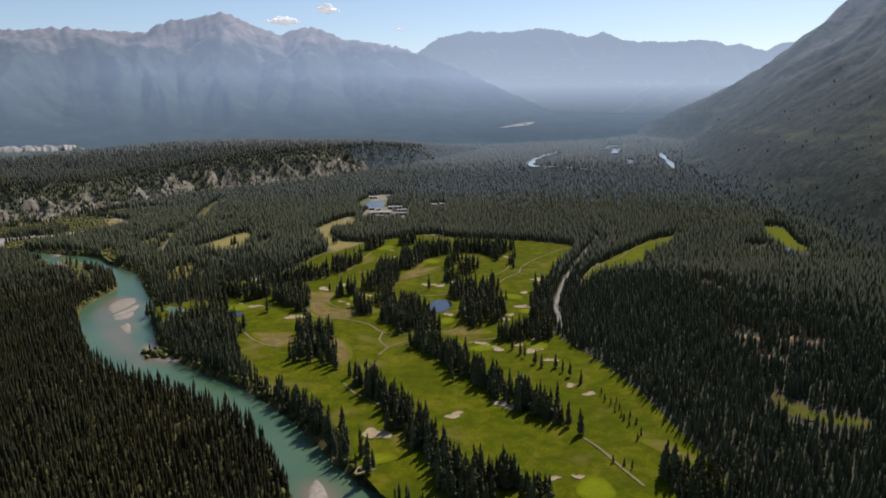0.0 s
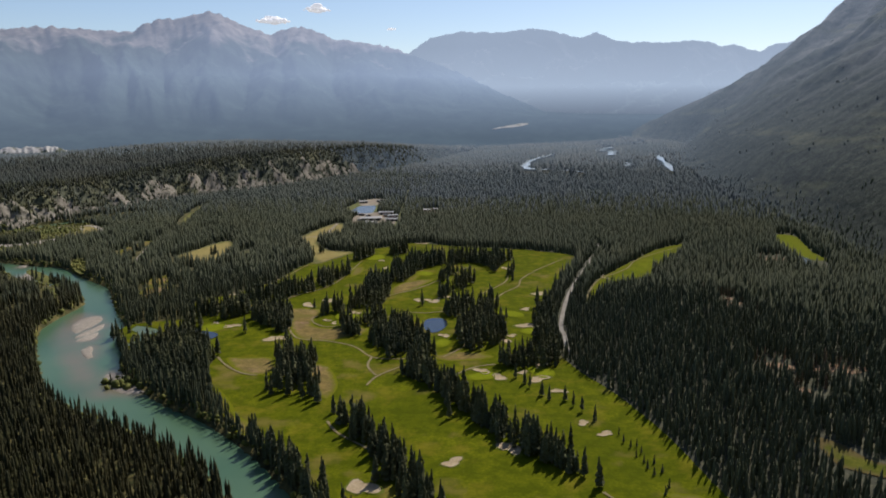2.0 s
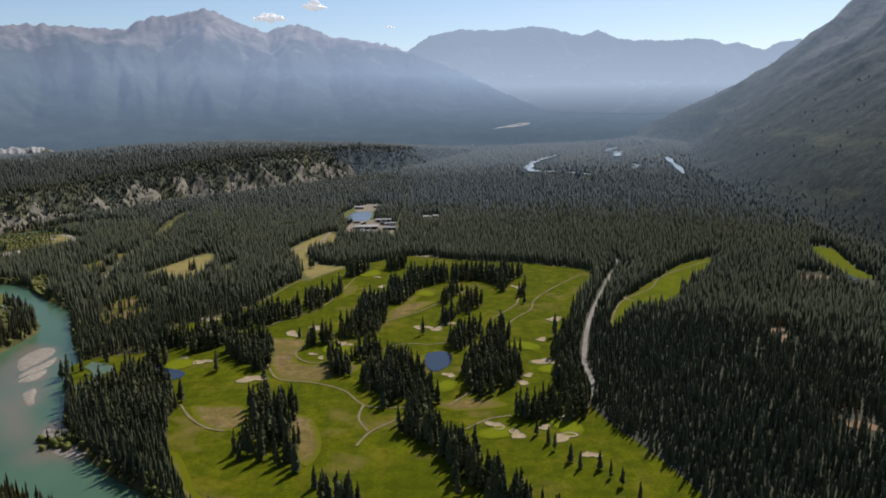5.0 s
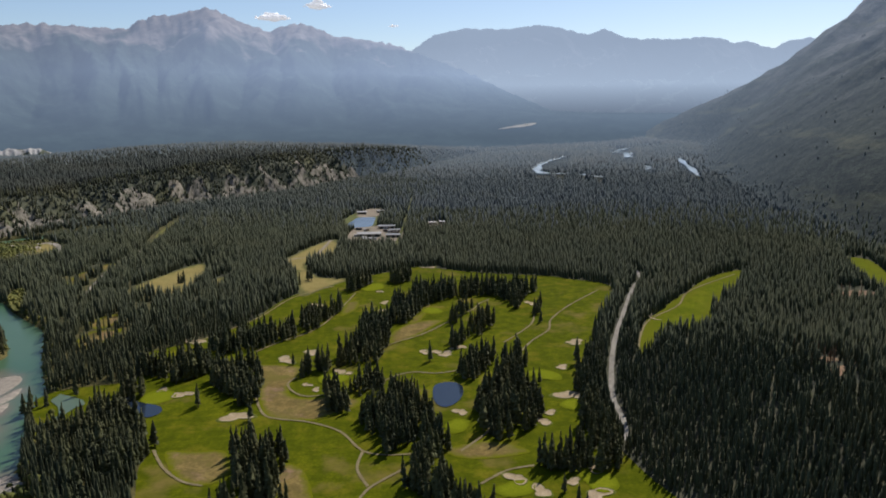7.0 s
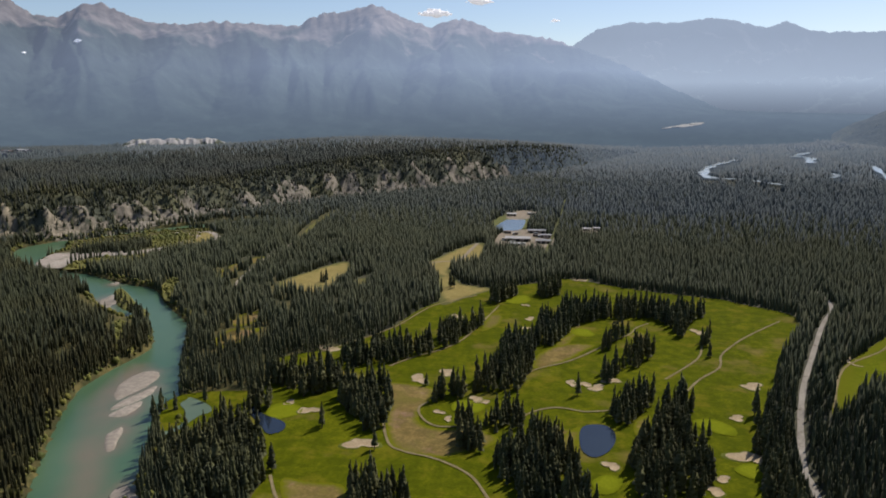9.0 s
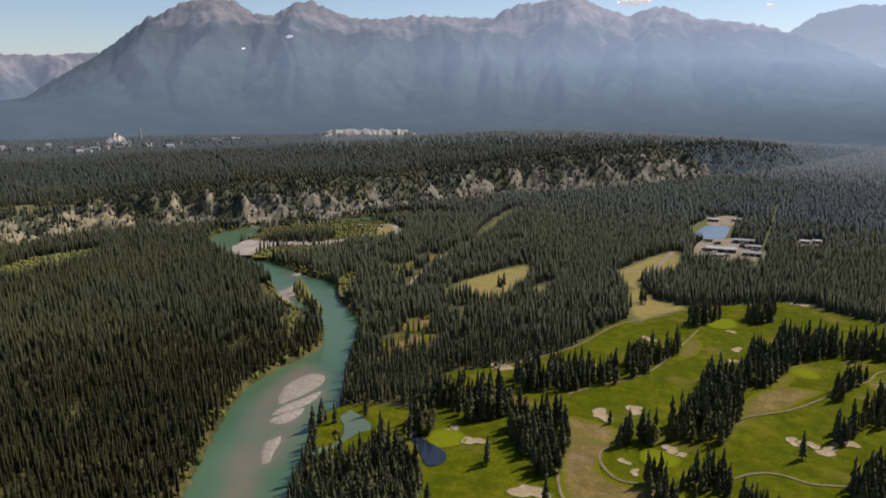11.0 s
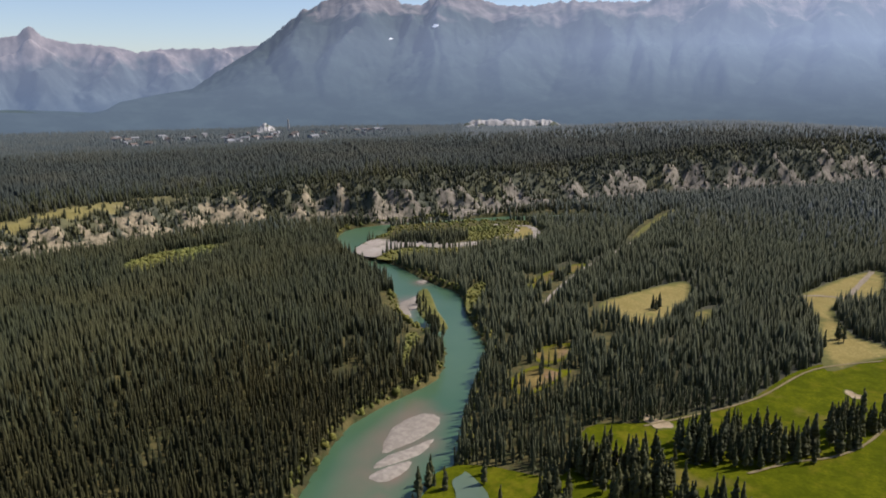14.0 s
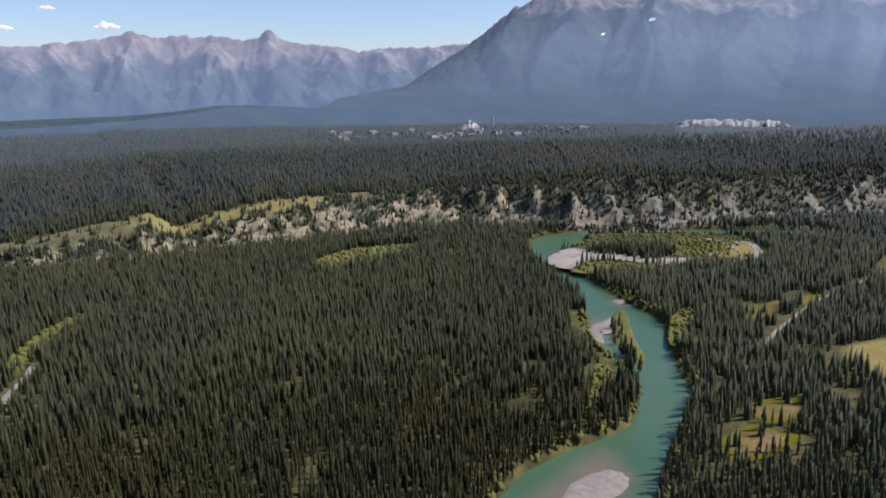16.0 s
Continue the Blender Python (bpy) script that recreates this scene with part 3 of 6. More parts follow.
# ---- the far mountains ----
def mountain_wall(name, profile, middle, crest, foot, back, foot_up, material, label, seed, cut, fold=0.10, spurs=(), crag=6.0, base=6.0):
    """A massif on a wide arc round the valley: its crest line by bearing (degrees left of +y) and rise (degrees), with spurs and gullies below it."""
    prof = sorted(profile)
    az = np.arange(prof[0][0], prof[-1][0], 0.14)
    rise = np.interp(az, [p[0] for p in prof], [p[1] for p in prof])
    u = np.concatenate([np.linspace(0, 1, 60), [1.06, 1.16, 1.3]])
    A, U = np.meshgrid(az, u, indexing="ij")
    R = foot + (crest - foot) * np.minimum(U, 1) + (back - crest) * np.clip((U - 1) / 0.3, 0, 1)
    ridge, fine = np.empty(A.shape), np.empty(A.shape)
    for i in range(A.shape[0]):
        for j in range(A.shape[1]):
            a, r = A[i, j], U[i, j]
            warp = 0.9 * noise.noise((a * 0.10, r * 2.2, seed + 5))
            ridge[i, j] = noise.ridged_multi_fractal((a * fold + warp + 1.1 * r, r * 2.8 + warp, seed), 1.05, 2.1, 6, 1.0, 2.0)
            fine[i, j] = noise.noise((a * 2.1, r * 9, seed + 9)) + 0.6 * noise.noise((a * 5.0, r * 18, seed + 12))
    ridge = (ridge - ridge.mean()) / (2 * ridge.std())
    if spurs:                                   # buttresses run down towards the valley from the summits
        gap = np.full(A.shape, 99.0)
        for k, (sa, wide) in enumerate(spurs):
            bend = sa + 2.2 * math.sin(k * 2.4 + seed) * (1 - U) + 0.9 * np.sin(U * 7 + k * 1.9)
            gap = np.minimum(gap, np.abs(A - bend) / wide)
        ridge = 0.45 * ridge + 0.85 * (0.75 - np.minimum(gap, 1.6))
    low = 150 + foot * math.tan(radians(foot_up))
    apron = base + (low - base) * sstep(0, 0.34, U)
    v = np.clip((U - 0.22) / 0.78, 0, 1)
    high = 150 + crest * np.tan(np.radians(rise))[:, None] + 0 * U
    Z = apron + (high - apron) * (v ** 1.25 + cut * ridge * np.sin(np.pi * v ** 0.8) * (0.35 + 0.65 * v)) + 11 * fine * v
    ceiling = 150 + R * np.tan(np.radians(rise))[:, None]
    tip = np.exp(-((U - 1) / 0.05) ** 2)
    Z = np.minimum(Z, ceiling - 6 * (1 - tip)) * (1 - tip) + ceiling * tip
    jag = np.array([noise.noise((a * 1.7, seed, 3)) + 0.7 * noise.noise((a * 4.1, seed, 5)) + 0.5 * abs(noise.noise((a * 9.0, seed, 7))) for a in az])
    Z = Z + (8.0 * fine + crag * jag[:, None]) * tip * (rise > 0)[:, None]
    Z = np.where(U > 1.01, ceiling - (U - 1) * 900, Z)
    X, Y = middle[0] - R * np.sin(np.radians(A)), middle[1] + R * np.cos(np.radians(A))
    return tagged(sheet(name, X, Y, Z, material), label, "mountain", kind="structure")


MASSIF_WEST = [(104.0, -3.1), (80.0, -2.8), (72.0, -2.4), (69.0, -2.0), (66.5, -1.65), (64.31, -1.75), (61.2, -1.95), (59.6, -1.6), (58.8, -1.1), (56.8, -0.72), (54.8, -0.4), (54.0, 0.1), (52.3, 1.2), (50.7, 2.15), (49.1, 3.2), (47.9, 4.25), (46.8, 5.04), (45.75, 5.36), (44.67, 6.1), (42.5, 6.48), (41.0, 6.36), (39.7, 5.57), (38.3, 5.42), (36.7, 6.38), (35.5, 6.5), (34.3, 5.95), (32.7, 5.4), (30.2, 5.3), (28.3, 5.6)]
MASSIF_EAST = [(26.0, 5.55), (22.3, 5.44), (21.3, 6.04), (20.4, 6.38), (19.1, 6.5), (17.9, 6.77), (16.9, 7.07), (15.9, 6.82), (14.6, 6.23), (13.6, 5.85), (12.4, 5.47), (11.5, 5.88), (10.1, 6.14), (8.8, 5.75), (7.8, 5.23), (6.5, 5.11), (3.5, 4.7), (1.8, 4.12), (-0.4, 3.35), (-3.0, 2.27), (-5.2, 1.19), (-7.3, 0.3), (-9.0, -0.4), (-12.0, -0.55), (-18.0, -0.6), (-26.0, -0.6), (-42.0, -0.6)]
MASSIF = MASSIF_WEST + MASSIF_EAST
RANGE_E = [(8, 2.1), (3.5, 3.4), (1.8, 4.12), (0.1, 5.23), (-2.1, 5.66), (-5.1, 5.58), (-7.7, 5.82), (-9.4, 5.62), (-11.2, 5.05), (-12.5, 5.5), (-13.9, 4.86), (-15.4, 4.62), (-15.9, 4.72),
           (-17.5, 4.51), (-19.5, 4.72), (-20.6, 4.56), (-21.4, 4.22), (-22.3, 4.31), (-23.3, 3.89), (-24, 3.78), (-25, 4.27), (-26.1, 4.34), (-30, 4.0), (-36, 3.8), (-50, 3.5)]
RANGE_W = [(110, 2.0), (90, 2.1), (84.2, 2.22), (82.3, 2.36), (79.5, 2.66), (77.2, 2.97), (75.6, 3.49), (74.4, 2.93), (72.8, 3.26), (71.3, 3.05), (69.7, 3.19), (68.1, 2.92), (67.1, 3.01),
           (66.3, 3.74), (65.3, 3.02), (64, 2.7), (61.5, 2.54), (59.8, 2.13), (57.2, 2.42), (54.7, 2.49), (51.2, 2.68), (48.6, 2.2), (45, 1.5)]
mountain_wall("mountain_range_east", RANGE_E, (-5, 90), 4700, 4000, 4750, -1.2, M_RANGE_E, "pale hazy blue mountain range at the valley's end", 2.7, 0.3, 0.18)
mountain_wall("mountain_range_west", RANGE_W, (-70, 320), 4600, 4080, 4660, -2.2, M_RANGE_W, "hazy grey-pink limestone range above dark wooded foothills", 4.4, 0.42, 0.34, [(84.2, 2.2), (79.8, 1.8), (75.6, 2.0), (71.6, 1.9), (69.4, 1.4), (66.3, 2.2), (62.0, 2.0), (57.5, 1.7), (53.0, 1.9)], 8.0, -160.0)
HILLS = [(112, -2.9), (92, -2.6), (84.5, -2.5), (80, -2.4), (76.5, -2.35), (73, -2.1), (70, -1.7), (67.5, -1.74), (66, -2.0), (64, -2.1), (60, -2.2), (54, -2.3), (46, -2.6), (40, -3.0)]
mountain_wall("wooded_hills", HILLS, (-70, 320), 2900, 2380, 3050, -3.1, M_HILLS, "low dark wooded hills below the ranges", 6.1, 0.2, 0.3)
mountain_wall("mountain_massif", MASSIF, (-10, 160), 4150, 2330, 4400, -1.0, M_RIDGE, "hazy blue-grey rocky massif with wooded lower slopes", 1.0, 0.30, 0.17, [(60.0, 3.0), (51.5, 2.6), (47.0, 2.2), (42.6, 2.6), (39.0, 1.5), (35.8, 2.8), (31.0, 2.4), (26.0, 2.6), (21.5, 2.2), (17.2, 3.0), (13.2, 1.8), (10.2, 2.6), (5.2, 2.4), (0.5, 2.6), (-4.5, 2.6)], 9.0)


# a small snow patch laid on the massif along sight lines from one camera position
def snow_patch(az, rise, wide, high):
    from mathutils.bvhtree import BVHTree
    me = bpy.data.objects["mountain_massif"].data
    tree = BVHTree.FromPolygons([v.co.copy() for v in me.vertices], [tuple(p.vertices) for p in me.polygons])
    eye = Vector((-41, 295, 150))
    A, E = np.meshgrid(np.linspace(-1, 1, 9), np.linspace(-1, 1, 7), indexing="ij")
    P = np.zeros(A.shape + (3,))
    for i in range(A.shape[0]):
        for j in range(A.shape[1]):
            k = 1 + 0.3 * noise.noise((A[i, j] * 2, E[i, j] * 2, az))
            a, e = radians(az + wide * A[i, j] * k), radians(rise + high * E[i, j] * k * (1 - 0.7 * abs(A[i, j])) - 0.35 * high * A[i, j])
            way = Vector((-math.sin(a) * math.cos(e), math.cos(a) * math.cos(e), math.sin(e)))
            hit = tree.ray_cast(eye, way)[0] or eye + way * 4000
            P[i, j] = hit - way * 5
    tagged(sheet("snow_patch", P[..., 0], P[..., 1], P[..., 2], M_SNOW), "small white snow patch in a rocky gully", "snow", kind="structure")


M_SNOW = surface("old_snow", (0.62, 0.64, 0.68), (0.78, 0.79, 0.82), 0.02, 0.2, 0.8, 0.2)
# snow glows to match the haze painted on the rock round it
snow_shader = M_SNOW.node_tree.nodes["Principled BSDF"]
snow_shader.inputs["Emission Color"].default_value, snow_shader.inputs["Emission Strength"].default_value = (0.30, 0.33, 0.38, 1), 1.0
snow_patch(38.08, 4.15, 0.24, 0.13)
snow_patch(41.45, 3.22, 0.13, 0.06)


# ---- water ----
def drape(name, loop, material, lift, label, category, kind="", cell=9.0, level=None, smooth=True, parent=None):
    """A sheet with a curved outline laid on the ground (or level, for water)."""
    from mathutils import geometry
    lo, hi = loop.min(0), loop.max(0)
    px, py = np.meshgrid(np.arange(lo[0] + cell / 2, hi[0], cell), np.arange(lo[1] + cell / 2, hi[1], cell))
    px, py = px.ravel(), py.ravel()
    d, _ = seg_dist(px, py, np.concatenate([loop, loop[:1]]))
    keep = inside(px, py, loop) & (np.abs(d) > cell * 0.35)
    pts = [Vector(p) for p in loop] + [Vector((a, b)) for a, b in zip(px[keep], py[keep])]
    vs, _, fs, _, _, _ = geometry.delaunay_2d_cdt(pts, [], [list(range(len(loop)))], 1, 1e-4)
    v = np.array([(p.x, p.y) for p in vs])
    z = np.full(len(v), level) if level is not None else relief(v[:, 0], v[:, 1]) + lift
    me = bpy.data.meshes.new(name)
    me.from_pydata([(a, b, c) for (a, b), c in zip(v, z)], [], [tuple(f) for f in fs])
    me.materials.append(material)
    me.polygons.foreach_set("use_smooth", [smooth] * len(me.polygons))
    me.update()
    if me.polygons and me.polygons[0].normal.z < 0:
        me.flip_normals()
    rim, _ = seg_dist(v[:, 0], v[:, 1], np.concatenate([loop, loop[:1]]))
    me.attributes.new("rim", "FLOAT", "POINT").data.foreach_set("value", np.abs(rim).astype(np.float32))
    ob = new(name, me)
    ob.parent = parent
    return tagged(ob, label, category, kind=kind)


def mound(name, points, height, base, label, material):
    """A low bank of gravel or soil that rises from the water."""
    loop = curve_loop(points, 6)
    mid = loop.mean(0)
    rings = [(1.12, -0.9), (1.0, 0.0), (0.86, 0.45), (0.62, 0.8), (0.3, 1.0)]
    verts, n = [], len(loop)
    for k, up in rings:
        for i, q in enumerate(loop):
            w = mid + (q - mid) * (k + 0.03 * math.sin(i * 1.9 + k * 9))
            verts.append((w[0], w[1], base + height * up))
    verts.append((mid[0], mid[1], base + height))
    faces = [(r * n + i, r * n + (i + 1) % n, (r + 1) * n + (i + 1) % n, (r + 1) * n + i) for r in range(len(rings) - 1) for i in range(n)]
    faces += [((len(rings) - 1) * n + i, (len(rings) - 1) * n + (i + 1) % n, len(verts) - 1) for i in range(n)]
    ob = mesh_object(name, verts, faces, material, smooth=True)
    ob.data.update()
    return tagged(ob, label, "sandbar", kind="structure")


GRAVEL_LABEL = "pale grey-pink gravel bar in the turquoise river"
BARS = ([(-254, 535), (-265, 554), (-264, 573), (-256, 576), (-250, 568), (-249, 554), (-251, 543)], [(-249, 524), (-250, 534), (-247, 544), (-244, 557), (-240, 545), (-242, 535), (-246, 525)], [(-244, 516), (-245, 522), (-242, 532), (-239, 536), (-236, 529), (-237, 518)], [(-222, 483), (-229, 492), (-232, 498), (-231, 503), (-230, 506), (-226, 501), (-223, 493), (-219, 485)], [(-382, 691), (-389, 704), (-390, 714), (-391, 724), (-374, 705), (-372, 696), (-373, 688), (-364, 685), (-368, 679)], [(-55, 265), (-54, 279), (-47, 265), (-50, 254)], [(-194, 446), (-193, 457), (-174, 445), (-165, 426), (-177, 426)], [(-417, 754), (-415, 762), (-409, 759), (-410, 752)])
SHALLOW = [(-268, 580), (-262, 540), (-245, 508), (-226, 476), (-207, 447), (-186, 424)]
river = drape("river", RIVER, M_RIVER, 0, "milky turquoise glacial river with shallow riffles", "water", "structure", 5.0, WATER)
rv = np.array([v.co[:2] for v in river.data.vertices])
shoal = np.zeros(len(rv))
for pts in BARS:
    ring = curve_loop(pts, 4)
    off, _ = seg_dist(rv[:, 0], rv[:, 1], np.concatenate([ring, ring[:1]]))
    shoal = np.maximum(shoal, np.exp(-np.abs(off) / 7) * (0.7 + 0.4 * wobble(rv[:, 0], rv[:, 1], 12, 2.0)))
off, _ = seg_dist(rv[:, 0], rv[:, 1], curve_loop(SHALLOW, 5, False))
shoal = np.maximum(shoal, 0.75 * np.exp(-(off / 11) ** 2) * (0.8 + 0.4 * wobble(rv[:, 0], rv[:, 1], 15, 1.0)))
river.data.attributes.new("shoal", "FLOAT", "POINT").data.foreach_set("value", shoal.astype(np.float32))
for pts in BARS:
    mound("sandbar", pts, 0.55, WATER + 0.05, GRAVEL_LABEL, M_BAR)
ISLE = [(-387, 719), (-398, 735), (-397, 743), (-380, 728), (-358, 706), (-339, 690), (-329, 680), (-329, 673), (-343, 680), (-364, 693)]
mound("islet", ISLE, 1.2, WATER + 0.05, "small wooded grassy islet in the river", M_SCRUBLAND)

# ---- golf course: grass, greens, bunkers, ponds, paths ----
GOLF = curve_loop([(-220, 536), (-209, 547), (-180, 560), (-191, 602), (-172, 623), (-154, 651), (-141, 678), (-131, 729), (-111, 768), (-85, 800), (-52, 826), (-26, 846), (33, 820), (88, 805), (106, 790), (139, 752), (111, 672), (88, 601), (70, 530), (68, 508), (79, 449), (93, 409), (103, 360), (108, 310), (111, 275), (108, 251), (85, 238), (22, 228), (-19, 255), (-30, 270), (-48, 302), (-68, 338), (-82, 355), (-92, 364), (-102, 376), (-112, 395), (-121, 414), (-128, 432), (-136, 455), (-140, 476), (-168, 504), (-190, 508), (-217, 523)], 5)
RFAIR = curve_loop([(112, 581), (137, 650), (154, 675), (190, 723), (228, 769), (265, 786), (233, 732), (195, 678), (177, 635), (147, 627), (127, 598)], 5)
FARGREEN = curve_loop([(365, 813), (386, 808), (361, 722), (357, 687), (338, 693), (346, 739)], 5)
RMEAD = curve_loop([(153, 322), (160, 313), (165, 298), (182, 290), (174, 279), (163, 285), (152, 296), (151, 308)], 5)
MEADOW = curve_loop([(-268, 773), (-260, 821), (-241, 871), (-221, 820), (-220, 762), (-231, 750)], 5)
NUB = curve_loop([(-209, 793), (-201, 811), (-194, 770)], 5)
SPIT = curve_loop([(-162, 873), (-156, 912), (-146, 955), (-130, 994), (-120, 984), (-115, 930), (-116, 895), (-134, 878), (-133, 851), (-116, 811), (-97, 803), (-85, 798), (-102, 770), (-118, 740), (-129, 782), (-143, 837)], 5)
PENINSULA = curve_loop([(-447, 918), (-460, 952), (-463, 980), (-450, 988), (-426, 963), (-415, 940), (-432, 922)], 5)
POINT_BAR = curve_loop([(-522, 791), (-534, 812), (-541, 840), (-517, 852), (-495, 864), (-470, 871), (-452, 895), (-440, 878), (-458, 855), (-483, 842), (-494, 833), (-496, 808), (-489, 787), (-500, 781)], 5)
BEND = curve_loop([(-542, 838), (-570, 891), (-557, 930), (-522, 975), (-486, 1008), (-443, 990), (-410, 940), (-437, 873), (-489, 850), (-519, 832)], 5)
THICKETS = []
THICKETS.append([(-622, 623), (-643, 641), (-649, 675), (-640, 726), (-608, 702), (-606, 657), (-601, 625)])
THICKETS.append([(-319, 625), (-336, 646), (-334, 654), (-324, 644), (-312, 624), (-299, 603), (-296, 595)])
THICKETS.append([(-339, 714), (-363, 751), (-366, 774), (-347, 751), (-333, 719), (-329, 705)])
THICKETS.append([(-492, 925), (-503, 948), (-484, 976), (-460, 975), (-441, 933), (-459, 889)])
THICKETS.append([(-484, 781), (-492, 804), (-490, 829), (-458, 848), (-441, 864), (-434, 846), (-451, 818), (-459, 800), (-463, 791)])
THICKETS.append([(-527, 390), (-564, 407), (-588, 426), (-598, 441), (-583, 438), (-564, 423), (-546, 408), (-523, 396), (-510, 390)])
SCRUBS = [curve_loop(q, 5) for q in THICKETS]
for loop in SCRUBS:
    drape("scrub_patch", loop, M_SCRUBLAND, 0.17, "patch of yellow-green scrub in the forest", "grass", "structure", 7)
drape("river_meadow", PENINSULA, M_MEADOW, 0.2, "yellow-green meadow in the river bend", "grass", "structure")
drape("point_bar", POINT_BAR, M_GRAVEL, 0.28, "pale gravel point inside the river bend", "gravel", "structure", 6)
drape("golf_rough", GOLF, M_ROUGH, 0.12, "mown green golf course turf with dry patches", "grass", "structure")
drape("east_fairway", RFAIR, M_FAIRWAY, 0.2, "bright green fairway between dark conifers", "grass", "structure", 6)
drape("far_lawn", FARGREEN, M_FAIRWAY, 0.2, "small bright green lawn among conifers", "grass", "structure", 6)
drape("glade", RMEAD, M_GLADE, 0.2, "yellow-green grassy glade in the forest", "grass", "structure", 6)
drape("meadow", MEADOW, M_MEADOW, 0.2, "dry yellow meadow in the forest", "grass", "structure")
drape("meadow_nook", NUB, M_MEADOW, 0.2, "dry yellow clearing beside the meadow", "grass", "structure")
GAPS = [curve_loop(q, 5) for q in ([(-333, 786), (-341, 818), (-339, 850), (-331, 876), (-322, 856), (-326, 821), (-325, 784)], [(-258, 665), (-256, 684), (-246, 694), (-238, 673), (-244, 657)], [(-246, 624), (-247, 650), (-234, 654), (-227, 655), (-230, 616)])]
for loop in GAPS:
    drape("forest_opening", loop, M_DRY, 0.2, "dry grassy opening in the open pine forest", "grass", "structure", 6)
drape("dry_field", SPIT, M_MEADOW, 0.15, "tan dry field with a dirt track", "grass", "structure")
DRY_LIFT = 0.24
DRY = [[(-116, 578), (-102, 581), (-89, 577), (-87, 562), (-89, 548), (-86, 534), (-75, 530), (-61, 534), (-47, 526), (-51, 515), (-60, 508), (-67, 502), (-78, 502), (-90, 505), (-99, 519), (-107, 548)], [(-130, 470), (-117, 470), (-103, 470), (-95, 450), (-104, 440), (-118, 448)], [(-23, 540), (-11, 540), (-11, 519), (-18, 521)], [(-4, 468), (7, 476), (20, 477), (34, 467), (19, 461), (4, 461)], [(-79, 455), (-66, 454), (-56, 425), (-59, 405), (-68, 418)]]
DRY.append([(-39, 623), (-37, 646), (-22, 667), (-3, 670), (-10, 655), (-24, 630), (-35, 619)])
DRY.append([(19, 695), (28, 703), (33, 688), (23, 682)])
DRY.append([(-20, 507), (-19, 531), (-10, 546), (-11, 525), (-10, 512)])
DRY.append([(-79, 685), (-79, 719), (-70, 723), (-69, 701), (-76, 684)])
DRY.append([(-16, 727), (-20, 689), (-26, 677), (-27, 662), (-19, 670), (-11, 717)])
DRY.append([(16, 556), (24, 567), (22, 548), (16, 541)])
DRY.append([(-123, 420), (-114, 411), (-102, 387), (-88, 373), (-83, 363), (-92, 363), (-100, 371), (-112, 394)])
DRY.append([(-120, 420), (-112, 402), (-104, 386), (-92, 372), (-84, 360), (-90, 368), (-98, 380), (-108, 400)])
DRY.append([(88, 306), (100, 303), (106, 290), (109, 280), (102, 281), (95, 293)])
for pts in DRY:
    DRY_LIFT += 0.006
    drape("dry_patch", curve_loop(pts, 5), M_DRY, DRY_LIFT, "tan dry grass patch on the golf course", "grass", "structure", 3)
drape("sand_bank", curve_loop([(-112, 398), (-103, 380), (-92, 367), (-82, 358), (-84, 364), (-95, 376), (-104, 388)], 5), M_SAND, 0.3, "pale sandy slope by the river", "sand", "structure", 6)
def blob(cx, cy, r, seed, lobes=0.25, n=22, squash=0.8):
    """An uneven round outline."""
    rnd = random.Random(seed)
    p, q, a = rnd.uniform(0, 6), rnd.uniform(0, 6), rnd.uniform(0, 3.1)
    out = []
    for i in range(n):
        t = 2 * math.pi * i / n
        k = r * (1 + lobes * math.sin(2 * t + p) + 0.6 * lobes * math.sin(3 * t + q) + 0.3 * lobes * math.sin(5 * t + p + q))
        u, v = k * math.cos(t), squash * k * math.sin(t)
        out.append((cx + u * math.cos(a) - v * math.sin(a), cy + u * math.sin(a) + v * math.cos(a)))
    return np.array(out)


GREENS = [(-157, 533, 10.6), (54, 560, 10.0), (63, 518, 7.9), (2, 494, 7.9), (-62, 768, 12.6), (-11, 694, 9.4), (-67, 557, 9.9), (59, 441, 9.5), (24, 435, 8.2), (-29, 290, 7.2), (60, 263, 9.7)]
for i, (x, y, r) in enumerate(GREENS):
    drape("putting_green", blob(x, y, r, i, 0.1), M_GREEN, 0.34, "pale close-mown putting green", "grass", "structure", 5)


def bunker(x, y, r, seed):
    """A sand hollow: a raised turf lip round a dished floor of sand."""
    root = new("bunker")
    base = float(relief(x, y))
    root.location = (x, y, base)
    loop = blob(0, 0, r * 1.05, seed, 0.32, 28, 0.86)
    n = len(loop)
    verts = [(a * k, b * k, up) for k, up in ((1.18, 0.1), (1.07, 0.5), (1.0, 0.46), (0.96, 0.28)) for a, b in loop]
    faces = [(s * n + i, s * n + (i + 1) % n, (s + 1) * n + (i + 1) % n, (s + 1) * n + i) for s in range(3) for i in range(n)]
    mesh_object("lip", verts, faces, M_LIP, root, True)
    verts = [(a * k, b * k, up) for k, up in ((0.98, 0.45), (0.75, 0.3), (0.4, 0.24)) for a, b in loop] + [(0, 0, 0.22)]
    faces = [(s * n + i, s * n + (i + 1) % n, (s + 1) * n + (i + 1) % n, (s + 1) * n + i) for s in range(2) for i in range(n)] + [(2 * n + i, 2 * n + (i + 1) % n, 3 * n) for i in range(n)]
    mesh_object("sand", verts, faces, M_SAND, root, True)
    tagged(root, "pale sand bunker with a turf lip", "bunker", "bunkers on the golf course")


